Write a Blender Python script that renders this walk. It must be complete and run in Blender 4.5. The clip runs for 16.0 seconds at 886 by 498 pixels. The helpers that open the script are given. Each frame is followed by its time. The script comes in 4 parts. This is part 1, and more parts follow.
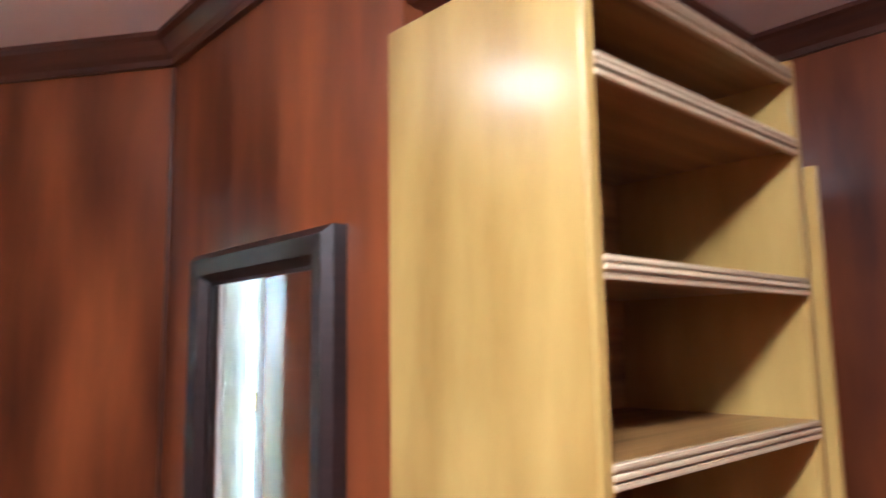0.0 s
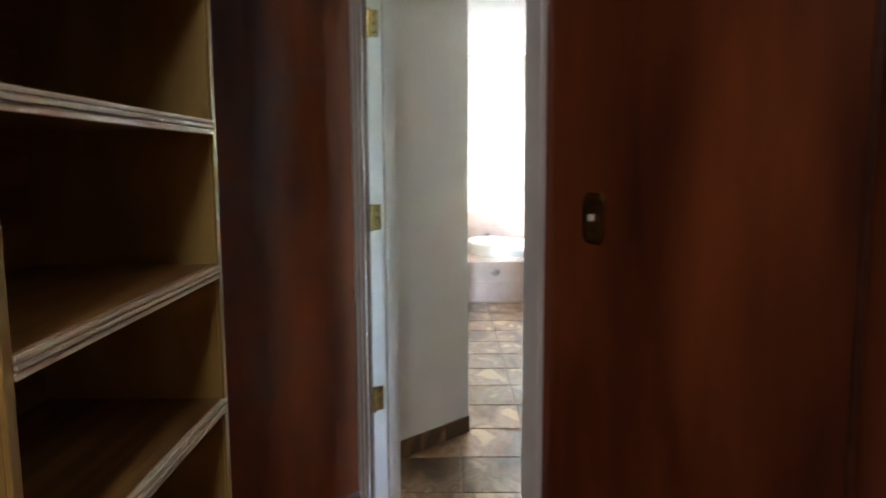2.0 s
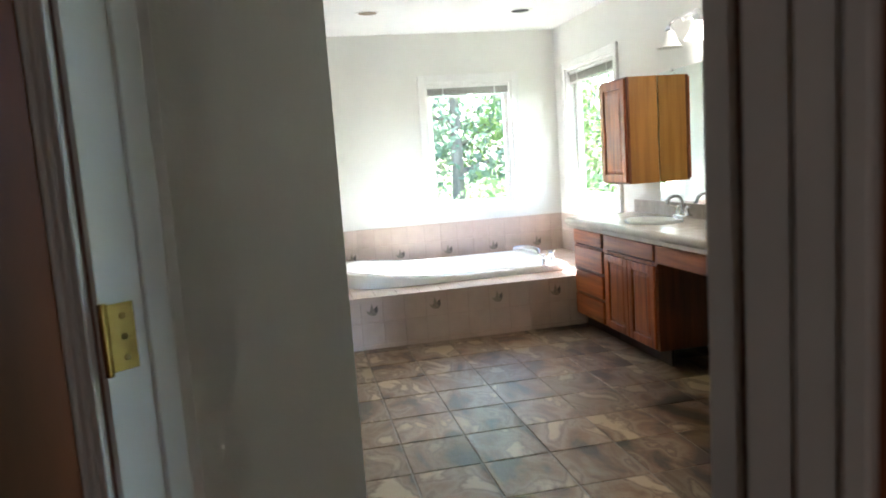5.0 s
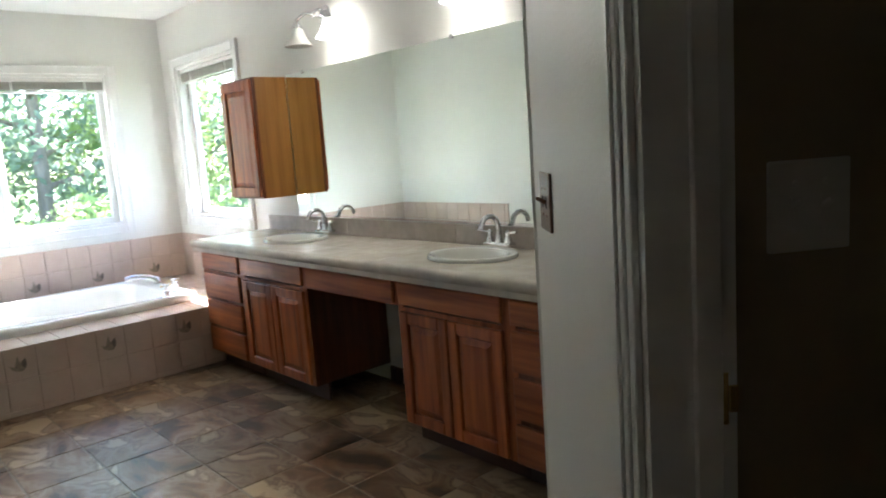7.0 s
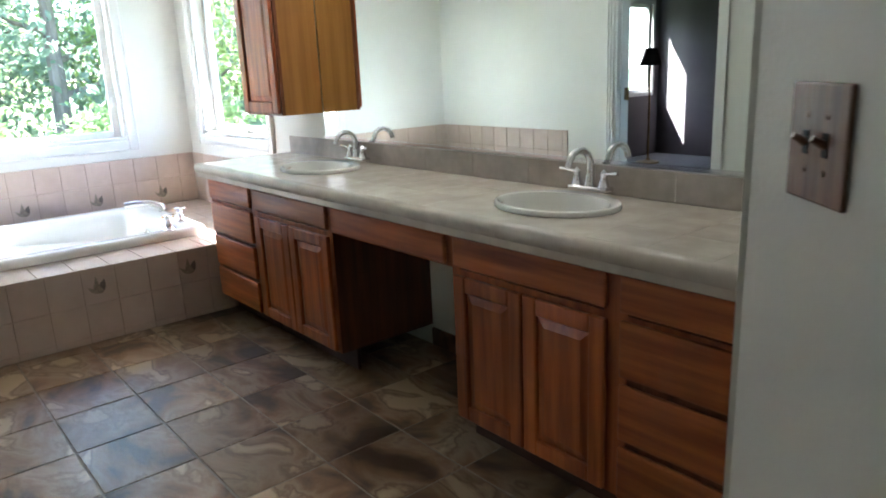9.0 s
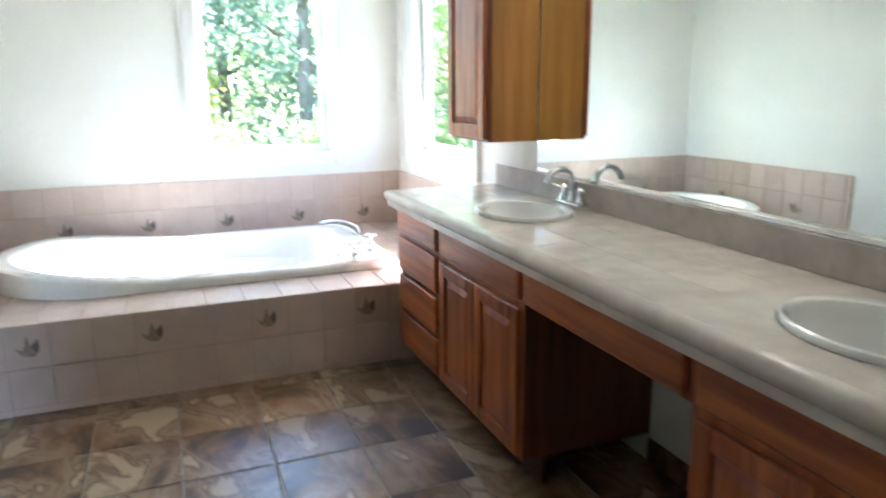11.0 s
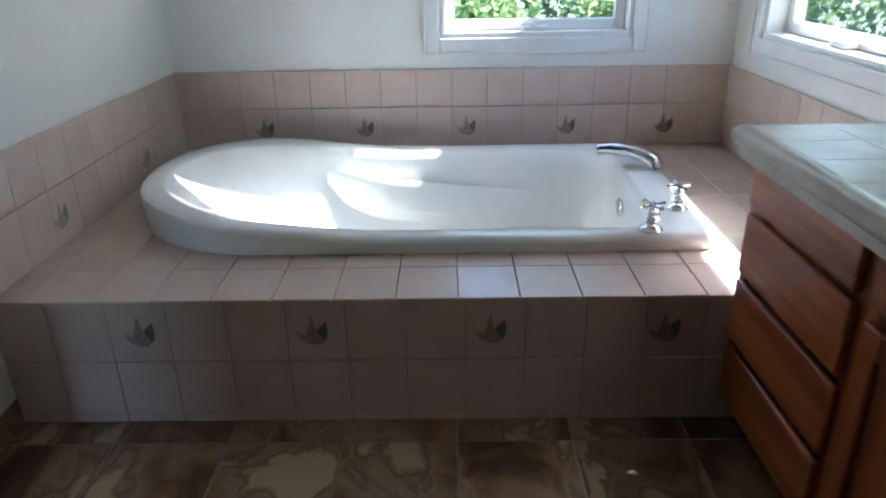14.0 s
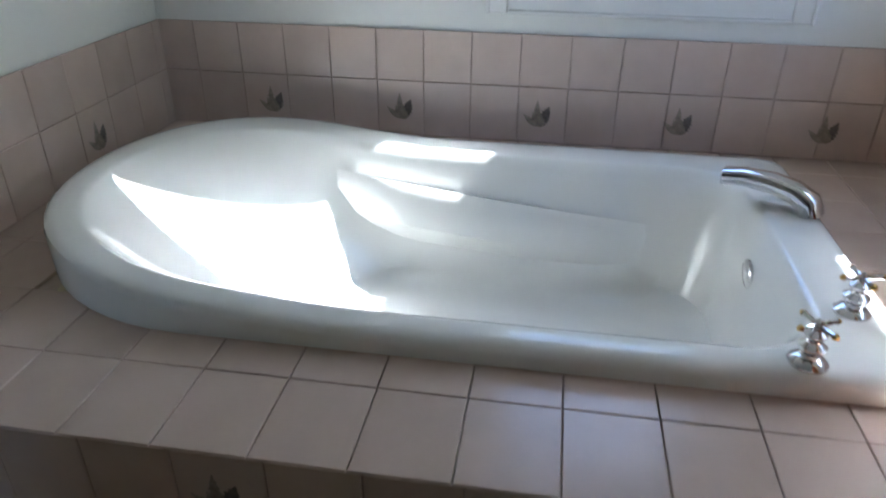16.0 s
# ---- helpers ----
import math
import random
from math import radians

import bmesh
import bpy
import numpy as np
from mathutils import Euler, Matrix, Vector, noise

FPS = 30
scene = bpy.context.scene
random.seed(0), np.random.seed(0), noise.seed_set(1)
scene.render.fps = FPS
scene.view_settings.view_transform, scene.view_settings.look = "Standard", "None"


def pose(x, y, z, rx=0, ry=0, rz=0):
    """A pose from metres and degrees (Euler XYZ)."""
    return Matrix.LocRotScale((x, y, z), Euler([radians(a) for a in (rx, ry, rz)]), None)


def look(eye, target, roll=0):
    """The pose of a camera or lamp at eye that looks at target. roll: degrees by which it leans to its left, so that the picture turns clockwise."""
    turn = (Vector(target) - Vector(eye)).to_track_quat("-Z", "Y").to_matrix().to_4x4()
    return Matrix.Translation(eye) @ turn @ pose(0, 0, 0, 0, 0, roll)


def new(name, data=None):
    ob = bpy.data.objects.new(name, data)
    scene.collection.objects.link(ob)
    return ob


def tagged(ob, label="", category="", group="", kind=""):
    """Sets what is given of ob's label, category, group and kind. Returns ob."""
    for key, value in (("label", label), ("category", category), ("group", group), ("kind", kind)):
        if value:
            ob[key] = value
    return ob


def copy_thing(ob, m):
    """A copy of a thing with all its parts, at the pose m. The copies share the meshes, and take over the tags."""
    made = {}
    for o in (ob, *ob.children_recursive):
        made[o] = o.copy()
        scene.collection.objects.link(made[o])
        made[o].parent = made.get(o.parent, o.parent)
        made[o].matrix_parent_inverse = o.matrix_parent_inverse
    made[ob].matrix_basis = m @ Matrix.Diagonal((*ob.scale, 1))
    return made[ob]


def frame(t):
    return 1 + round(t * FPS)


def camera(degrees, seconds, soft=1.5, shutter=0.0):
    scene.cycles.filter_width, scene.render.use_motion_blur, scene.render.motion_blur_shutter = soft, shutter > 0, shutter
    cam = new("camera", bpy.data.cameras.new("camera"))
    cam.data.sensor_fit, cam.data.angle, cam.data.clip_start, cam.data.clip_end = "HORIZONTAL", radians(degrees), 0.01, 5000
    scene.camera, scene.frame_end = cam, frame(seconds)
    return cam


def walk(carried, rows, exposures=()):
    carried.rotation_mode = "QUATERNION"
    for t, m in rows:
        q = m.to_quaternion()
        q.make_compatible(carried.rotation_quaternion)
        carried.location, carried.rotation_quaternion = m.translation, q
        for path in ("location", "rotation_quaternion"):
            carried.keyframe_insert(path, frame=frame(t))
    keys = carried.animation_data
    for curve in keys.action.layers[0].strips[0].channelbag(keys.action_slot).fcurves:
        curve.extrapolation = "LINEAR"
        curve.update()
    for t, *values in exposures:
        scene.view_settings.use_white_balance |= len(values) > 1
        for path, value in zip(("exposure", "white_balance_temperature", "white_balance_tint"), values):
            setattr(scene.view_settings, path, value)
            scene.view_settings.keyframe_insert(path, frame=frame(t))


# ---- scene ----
cam = camera(64.5, 16.0, soft=1.8, shutter=0.4)
PATH = [
    (0, (8.738, -0.111, 1.380), (7.268, 1.219, 1.643), -0.9),
    (0.5, (8.580, -0.184, 1.323), (6.919, 0.919, 1.488), 1.8),
    (1, (8.365, -0.159, 1.366), (6.514, 0.598, 1.304), -1.8),
    (1.5, (8.195, -0.105, 1.311), (6.241, 0.253, 1.083), -2.5),
    (2, (7.912, -0.063, 1.295), (5.927, -0.074, 1.048), -0.3),
    (2.5, (7.669, -0.056, 1.269), (5.706, -0.259, 0.940), 0.4),
    (3, (7.367, -0.117, 1.287), (5.388, -0.184, 1.005), -1.4),
    (5.5, (6.212, -0.030, 1.301), (4.283, 0.428, 1.043), -2.7),
    (6, (6.023, 0.071, 1.272), (4.135, 0.673, 1.001), -0.6),
    (6.5, (5.918, 0.101, 1.276), (4.269, 1.197, 0.993), -1.8),
    (7, (5.821, 0.097, 1.300), (4.354, 1.424, 1.006), -4.1),
    (7.5, (5.735, 0.087, 1.309), (4.338, 1.490, 1.028), -2.7),
    (8, (5.554, 0.180, 1.283), (4.124, 1.528, 0.911), -2.5),
    (10.5, (4.674, 0.925, 1.249), (3.018, 1.899, 0.694), -1.6),
    (11, (4.545, 0.953, 1.274), (2.732, 1.667, 0.824), -0.5),
    (11.5, (4.299, 0.948, 1.299), (2.409, 1.456, 0.889), -1.1),
    (12, (4.088, 0.949, 1.284), (2.171, 1.285, 0.824), -1.5),
    (12.5, (3.859, 1.052, 1.271), (1.930, 1.204, 0.765), -0.9),
    (13, (3.640, 1.148, 1.251), (1.724, 1.155, 0.677), -0.8),
    (13.5, (3.373, 1.203, 1.216), (1.502, 1.231, 0.512), -1),
    (14, (3.118, 1.212, 1.205), (1.279, 1.185, 0.418), -1),
    (14.5, (2.859, 1.265, 1.182), (1.070, 1.063, 0.310), -0.4),
    (15, (2.624, 1.306, 1.165), (0.878, 1.036, 0.228), -1.2),
    (15.5, (2.384, 1.302, 1.160), (0.661, 1.117, 0.162), -0.4),
    (16, (2.245, 1.324, 1.183), (0.512, 1.053, 0.223), 0.5),
]
EXPOSURES = [(t, e, w, 11) for t, e, w in ((0, 8.0, 4900), (0.8, 7.55, 5050), (1.2, 6.9, 5300), (1.6, 6.1, 5500), (2.0, 5.7, 5700), (3.2, 5.55, 5800), (5.3, 4.25, 5850), (6.5, 4.05, 5850), (8.2, 3.95, 5700), (10.5, 4.4, 5600), (11.5, 4.0, 5500), (12.5, 3.05, 5350), (14.5, 2.75, 5350), (15.3, 2.65, 5400), (16, 2.45, 5450))]
walk(cam, [(t, look(eye, target, roll)) for t, eye, target, roll in PATH], EXPOSURES)

# ---- world and sun ----
SUN_WAY = Vector((0.56, -0.73, -0.97)).normalized()
world = bpy.data.worlds.new("sky")
scene.world = world
world.use_nodes = True
wt = world.node_tree
sky = wt.nodes.new("ShaderNodeTexSky")
sky.sky_type = "NISHITA"
sky.sun_disc = False
sky.sun_elevation = radians(46.5)
sky.sun_rotation = math.atan2(-SUN_WAY.x, -SUN_WAY.y)
wt.links.new(sky.outputs[0], wt.nodes["Background"].inputs[0])
wt.nodes["Background"].inputs[1].default_value = 0.15
sun = new("sun", bpy.data.lights.new("sun", "SUN"))
sun.data.energy, sun.data.angle, sun.data.color = 5.0, radians(0.5), (1.0, 0.95, 0.87)
sun.matrix_world = look((-20, 27, 36), Vector((-20, 27, 36)) + SUN_WAY)

# ---- materials ----
def material(name, base, other=None, rough=0.5, metal=0.0, scale=6.0, stretch=(1, 1, 1), detail=6.0, bump=0.0, bump_scale=None, coat=0.0, vary=0.0, low=0.35, high=0.65, spec=0.5):
    """Two tones mixed by noise, a second finer noise for relief, and a change from piece to piece."""
    m = bpy.data.materials.new(name)
    m.use_nodes = True
    t = m.node_tree
    p = t.nodes["Principled BSDF"]
    p.inputs["Roughness"].default_value = rough
    p.inputs["Metallic"].default_value = metal
    p.inputs["Coat Weight"].default_value = coat
    p.inputs["Coat Roughness"].default_value = 0.15
    p.inputs["Specular IOR Level"].default_value = spec
    tc = t.nodes.new("ShaderNodeTexCoord")
    mp = t.nodes.new("ShaderNodeMapping")
    mp.inputs["Scale"].default_value = stretch
    t.links.new(tc.outputs["Object"], mp.inputs[0])
    oi = t.nodes.new("ShaderNodeObjectInfo")
    if vary:
        ml = t.nodes.new("ShaderNodeMath")
        ml.operation = "MULTIPLY"
        ml.inputs[1].default_value = 37.0
        t.links.new(oi.outputs["Random"], ml.inputs[0])
        cx = t.nodes.new("ShaderNodeCombineXYZ")
        for i in range(3):
            t.links.new(ml.outputs[0], cx.inputs[i])
        t.links.new(cx.outputs[0], mp.inputs["Location"])
    n = t.nodes.new("ShaderNodeTexNoise")
    n.inputs["Scale"].default_value = scale
    n.inputs["Detail"].default_value = detail
    t.links.new(mp.outputs[0], n.inputs["Vector"])
    r = t.nodes.new("ShaderNodeValToRGB")
    other = other or tuple(c * 0.88 for c in base)
    r.color_ramp.elements[0].position, r.color_ramp.elements[1].position = low, high
    r.color_ramp.elements[0].color, r.color_ramp.elements[1].color = (*other, 1), (*base, 1)
    t.links.new(n.outputs["Fac"], r.inputs[0])
    colour = r.outputs[0]
    if vary:
        mr = t.nodes.new("ShaderNodeMapRange")
        mr.inputs["To Min"].default_value, mr.inputs["To Max"].default_value = 1 - vary, 1 + vary
        t.links.new(oi.outputs["Random"], mr.inputs[0])
        hs = t.nodes.new("ShaderNodeHueSaturation")
        t.links.new(mr.outputs[0], hs.inputs["Value"])
        t.links.new(colour, hs.inputs["Color"])
        colour = hs.outputs[0]
    t.links.new(colour, p.inputs["Base Color"])
    if bump:
        b = t.nodes.new("ShaderNodeBump")
        b.inputs["Strength"].default_value = bump
        b.inputs["Distance"].default_value = 0.004
        n2 = t.nodes.new("ShaderNodeTexNoise")
        n2.inputs["Scale"].default_value = bump_scale or scale * 8
        n2.inputs["Detail"].default_value = 4
        t.links.new(mp.outputs[0], n2.inputs["Vector"])
        t.links.new(n2.outputs["Fac"], b.inputs["Height"])
        t.links.new(b.outputs[0], p.inputs["Normal"])
    return m


def wood(name, light, dark, rough=0.35, across=38.0, along=1.4, axis=2, vary=0.12, coat=0.3, bump=0.25):
    stretch = [across, across, across]
    stretch[axis] = along
    return material(name, light, dark, rough, 0, 1.0, stretch, 8, bump, 3.0, coat, vary, 0.3, 0.68)


def slate(name):
    """Stone-look tile: several browns in cloudy veins, another patch in each tile."""
    m = material(name, (0.46, 0.34, 0.21), (0.07, 0.036, 0.018), 0.32, 0, 3.2, (1, 1.6, 1), 9, 0.25, 26, 0.0, 0.25, 0.38, 0.62)
    t = m.node_tree
    p = t.nodes["Principled BSDF"]
    n = next(x for x in t.nodes if x.type == "TEX_NOISE")
    n.inputs["Distortion"].default_value = 0.55
    ramp = next(x for x in t.nodes if x.type == "VALTORGB").color_ramp
    for pos, c in ((0.46, (0.20, 0.105, 0.05)), (0.53, (0.30, 0.21, 0.13)), (0.57, (0.17, 0.095, 0.05))):
        e = ramp.elements.new(pos)
        e.color = (*c, 1)
    return m


def glass(name):
    m = bpy.data.materials.new(name)
    m.use_nodes = True
    p = m.node_tree.nodes["Principled BSDF"]
    p.inputs["Transmission Weight"].default_value = 1.0
    p.inputs["Roughness"].default_value = 0.0
    p.inputs["IOR"].default_value = 1.05
    p.inputs["Base Color"].default_value = (0.97, 0.99, 0.98, 1)
    return m


def glow(name, colour, strength):
    m = bpy.data.materials.new(name)
    m.use_nodes = True
    p = m.node_tree.nodes["Principled BSDF"]
    p.inputs["Base Color"].default_value = (0.9, 0.88, 0.82, 1)
    p.inputs["Emission Color"].default_value = (*colour, 1)
    p.inputs["Emission Strength"].default_value = strength
    return m


M_PAINT = material("cream_wall_paint", (0.77, 0.76, 0.71), (0.745, 0.735, 0.685), 0.42, 0, 2.5, (1, 1, 1), 3, 0.25, 95)
M_CEIL = material("white_ceiling_paint", (0.80, 0.80, 0.78), (0.76, 0.76, 0.75), 0.8, 0, 3, (1, 1, 1), 3, 0.35, 70)
M_TRIM = material("white_gloss_trim", (0.80, 0.79, 0.76), (0.74, 0.73, 0.70), 0.3, 0, 4, (1, 1, 1), 3, 0.05, 60)
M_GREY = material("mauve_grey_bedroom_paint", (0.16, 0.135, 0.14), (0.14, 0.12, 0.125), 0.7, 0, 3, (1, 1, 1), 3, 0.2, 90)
M_CARPET = material("grey_carpet", (0.30, 0.28, 0.28), (0.2, 0.19, 0.19), 0.95, 0, 60, (1, 1, 1), 4, 0.6, 200)
M_PANEL = wood("dark_red_stained_plywood", (0.25, 0.066, 0.018), (0.04, 0.009, 0.004), 0.33, 4.5, 0.9, 2, 0.0, 0.35, 0.15)
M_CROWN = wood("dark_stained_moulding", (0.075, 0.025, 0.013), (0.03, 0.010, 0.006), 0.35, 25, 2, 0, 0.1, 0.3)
M_BIRCH = wood("varnished_birch_plywood", (0.40, 0.26, 0.075), (0.25, 0.145, 0.032), 0.32, 9, 2.4, 2, 0.06, 0.4, 0.45)
M_SHELFWOOD = wood("varnished_oak_shelf_wood", (0.34, 0.175, 0.05), (0.11, 0.045, 0.012), 0.38, 24, 1.3, 0, 0.1, 0.3, 0.3)
M_PLYEDGE = wood("plywood_edge", (0.56, 0.44, 0.28), (0.20, 0.12, 0.06), 0.5, 160, 0.6, 0, 0.1, 0.1, 0.3)
M_OAK = wood("red_oak_stain", (0.46, 0.122, 0.026), (0.21, 0.046, 0.010), 0.4, 34, 2.2, 2, 0.1, 0.12, 0.3)
M_OAKH = wood("red_oak_stain_across", (0.47, 0.132, 0.029), (0.21, 0.046, 0.010), 0.4, 34, 2.2, 0, 0.12, 0.12, 0.3)
M_OAKSIDE = wood("honey_oak_veneer", (0.46, 0.215, 0.05), (0.33, 0.135, 0.028), 0.3, 30, 1.6, 2, 0.05, 0.4, 0.15)
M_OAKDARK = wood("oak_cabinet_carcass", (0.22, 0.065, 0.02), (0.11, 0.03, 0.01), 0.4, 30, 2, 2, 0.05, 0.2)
M_LAMINATE = wood("orange_wood_floor", (0.40, 0.12, 0.03), (0.24, 0.06, 0.016), 0.22, 22, 1.2, 0, 0.15, 0.4, 0.1)
M_SLATE = slate("brown_slate_look_tile")
M_GROUT = material("grey_brown_grout", (0.36, 0.31, 0.25), (0.25, 0.21, 0.17), 0.9, 0, 20, (1, 1, 1), 5, 0.4, 120)
M_TILE = material("pink_beige_ceramic_tile", (0.60, 0.475, 0.40), (0.555, 0.435, 0.36), 0.22, 0, 9, (1, 1, 1), 5, 0.06, 60, 0.0, 0.04)
M_TILEGROUT = material("beige_grout", (0.52, 0.42, 0.35), (0.44, 0.35, 0.28), 0.85, 0, 30, (1, 1, 1), 4, 0.3, 120)
M_COUNTER = material("stone_beige_counter_tile", (0.63, 0.56, 0.48), (0.53, 0.465, 0.39), 0.22, 0, 11, (1, 1, 1), 8, 0.05, 60, 0.0, 0.04)
M_SPLASH = material("grey_beige_splash_tile", (0.47, 0.41, 0.36), (0.38, 0.33, 0.28), 0.35, 0, 14, (1, 1, 1), 7, 0.08, 70, 0.0, 0.05)
M_LEAFPRINT = material("grey_green_printed_leaf", (0.33, 0.28, 0.21), (0.20, 0.165, 0.125), 0.3, 0, 60, (1, 1, 1), 4)
M_LEAFDARK = material("dark_printed_leaf", (0.16, 0.13, 0.11), (0.09, 0.075, 0.065), 0.3, 0, 60, (1, 1, 1), 4)
M_TUB = material("white_acrylic", (0.80, 0.80, 0.765), (0.78, 0.78, 0.74), 0.12, 0, 3, (1, 1, 1), 2, 0, None, 0.3)
M_CHINA = material("white_porcelain", (0.80, 0.79, 0.75), (0.78, 0.77, 0.73), 0.1, 0, 3, (1, 1, 1), 2, 0, None, 0.4)
M_CHROME = material("chrome", (0.78, 0.78, 0.80), (0.72, 0.72, 0.74), 0.08, 1.0, 10)
M_BRASS = material("brass", (0.72, 0.52, 0.20), (0.58, 0.40, 0.14), 0.25, 1.0, 30)
M_OLDBRASS = material("antique_brass", (0.32, 0.22, 0.10), (0.20, 0.13, 0.06), 0.35, 1.0, 40)
M_MIRROR = material("mirror_silver", (0.86, 0.91, 0.875), (0.86, 0.91, 0.875), 0.0, 1.0, 1)
M_BLACKFRAME = material("black_brown_frame", (0.014, 0.008, 0.008), (0.006, 0.004, 0.004), 0.35, 0, 12, (1, 1, 8), 5, 0.1, 60, 0.2)
M_PLATEWOOD = wood("walnut_switch_plate", (0.22, 0.10, 0.05), (0.11, 0.045, 0.022), 0.35, 60, 4, 2, 0.05, 0.3)
M_WHITEPLASTIC = material("white_plastic", (0.72, 0.70, 0.64), (0.68, 0.66, 0.6), 0.35, 0, 20)
M_BLACK = material("black_hole", (0.012, 0.011, 0.01), (0.008, 0.008, 0.008), 0.7, 0, 20)
M_BLINDMETAL = material("beige_aluminium_slat", (0.42, 0.40, 0.35), (0.36, 0.34, 0.30), 0.4, 0, 30)
M_FROST = material("frosted_glass_shade", (0.80, 0.79, 0.74), (0.74, 0.73, 0.68), 0.35, 0, 12)
M_LIT = glow("lit_frosted_glass_shade", (1.0, 0.92, 0.78), 1.4)
M_GLASS = glass("window_glass")
M_TANWALL = material("tan_paint", (0.34, 0.27, 0.16), (0.30, 0.24, 0.14), 0.6, 0, 3, (1, 1, 1), 3, 0.2, 90)
M_SOFFIT = material("beige_soffit", (0.50, 0.46, 0.38), (0.42, 0.38, 0.31), 0.7, 0, 5)
M_BARK = material("tree_bark", (0.24, 0.20, 0.15), (0.12, 0.10, 0.07), 0.9, 0, 8, (1, 1, 0.3), 6, 0.6, 30)
M_GRASS = material("dry_lawn", (0.10, 0.12, 0.05), (0.05, 0.08, 0.03), 0.95, 0, 3, (1, 1, 1), 8, 0.6, 40)
M_LEAF = [material("deep_green_leaves", (0.10, 0.15, 0.085), (0.045, 0.075, 0.045), 0.5, 0, 2.5, (1, 1, 1), 4),
          material("yellow_green_leaves", (0.24, 0.27, 0.055), (0.10, 0.15, 0.03), 0.5, 0, 2.5, (1, 1, 1), 4),
          material("bright_green_leaves", (0.11, 0.23, 0.045), (0.05, 0.11, 0.025), 0.5, 0, 2.5, (1, 1, 1), 4)]
for leaf, through_colour in zip(M_LEAF, ((0.31, 0.40, 0.28), (0.58, 0.58, 0.20), (0.38, 0.48, 0.20))):
    lt = leaf.node_tree
    tl = lt.nodes.new("ShaderNodeBsdfTranslucent")
    tl.inputs["Color"].default_value = (*through_colour, 1)
    mx = lt.nodes.new("ShaderNodeMixShader")
    mx.inputs[0].default_value = 0.5
    lt.links.new(lt.nodes["Principled BSDF"].outputs[0], mx.inputs[1])
    lt.links.new(tl.outputs[0], mx.inputs[2])
    lt.links.new(mx.outputs[0], lt.nodes["Material Output"].inputs["Surface"])
# near black stands in for the lamp shade seen against window light
M_SHADE = material("silhouette_lamp_shade", (0.03, 0.022, 0.02), (0.02, 0.015, 0.014), 0.8, 0, 20)
M_WEATHERED = material("weathered_blue_grey_wood", (0.20, 0.17, 0.22), (0.10, 0.09, 0.12), 0.8, 0, 10, (1, 1, 0.2), 5, 0.3, 60)


# ---- mesh helpers ----
def box(bm, x0, x1, y0, y1, z0, z1, bev=0.0, seg=1):
    vs = [bm.verts.new((x, y, z)) for x in (x0, x1) for y in (y0, y1) for z in (z0, z1)]
    fs = [bm.faces.new([vs[i] for i in q]) for q in ((0, 1, 3, 2), (4, 6, 7, 5), (0, 4, 5, 1), (2, 3, 7, 6), (0, 2, 6, 4), (1, 5, 7, 3))]
    if bev:
        es = list({e for f in fs for e in f.edges})
        bmesh.ops.bevel(bm, geom=es, offset=bev, segments=seg, affect="EDGES", profile=0.5)
    return vs


def boxed(*dims, bev=0.0, seg=1):
    bm = bmesh.new()
    box(bm, *dims, bev=bev, seg=seg)
    return bm


def lathe(bm, profile, centre=(0, 0, 0), n=24, m=None):
    """Turn a profile of (radius, height) about z."""
    rings = []
    for r, z in profile:
        rings.append([bm.verts.new((centre[0] + r * math.cos(2 * math.pi * i / n), centre[1] + r * math.sin(2 * math.pi * i / n), centre[2] + z)) for i in range(n)])
    for a, b in zip(rings, rings[1:]):
        for i in range(n):
            bm.faces.new((a[i], a[(i + 1) % n], b[(i + 1) % n], b[i]))
    bm.faces.new(list(reversed(rings[0])))
    bm.faces.new(rings[-1])
    if m:
        bmesh.ops.transform(bm, matrix=m, verts=[v for r in rings for v in r])


def tube(bm, pts, radii, n=12):
    """A round bar along points with a radius at each."""
    rings = []
    pts = [Vector(p) for p in pts]
    for i, p in enumerate(pts):
        d = (pts[min(i + 1, len(pts) - 1)] - pts[max(i - 1, 0)]).normalized()
        u = d.orthogonal().normalized() if i == 0 else (u - d * u.dot(d)).normalized()
        w = d.cross(u)
        r = radii[i] if isinstance(radii, (list, tuple)) else radii
        rings.append([bm.verts.new(p + u * r * math.cos(2 * math.pi * k / n) + w * r * math.sin(2 * math.pi * k / n)) for k in range(n)])
    for a, b in zip(rings, rings[1:]):
        for k in range(n):
            bm.faces.new((a[k], a[(k + 1) % n], b[(k + 1) % n], b[k]))
    bm.faces.new(list(reversed(rings[0])))
    bm.faces.new(rings[-1])


def mesh_of(name, bm, mat, smooth=False):
    bmesh.ops.recalc_face_normals(bm, faces=bm.faces)
    me = bpy.data.meshes.new(name)
    bm.to_mesh(me)
    bm.free()
    me.materials.append(mat)
    if smooth:
        me.shade_smooth()
        me.set_sharp_from_angle(angle=radians(40))
    return me


def part(name, bm, mat, parent=None, label="", smooth=False):
    ob = new(name, mesh_of(name, bm, mat, smooth))
    ob.parent = parent
    if label:
        tagged(ob, label)
    return ob


def thing(name, at, label, category, group="", turn=0.0, kind=""):
    ob = new(name)
    ob.empty_display_size = 0.1
    ob.matrix_basis = pose(*at, 0, 0, turn)
    return tagged(ob, label, category, group, kind)


def structure(name, bm, mat, label, category, smooth=False):
    return tagged(part(name, bm, mat, None, "", smooth), label, category, "", "structure")


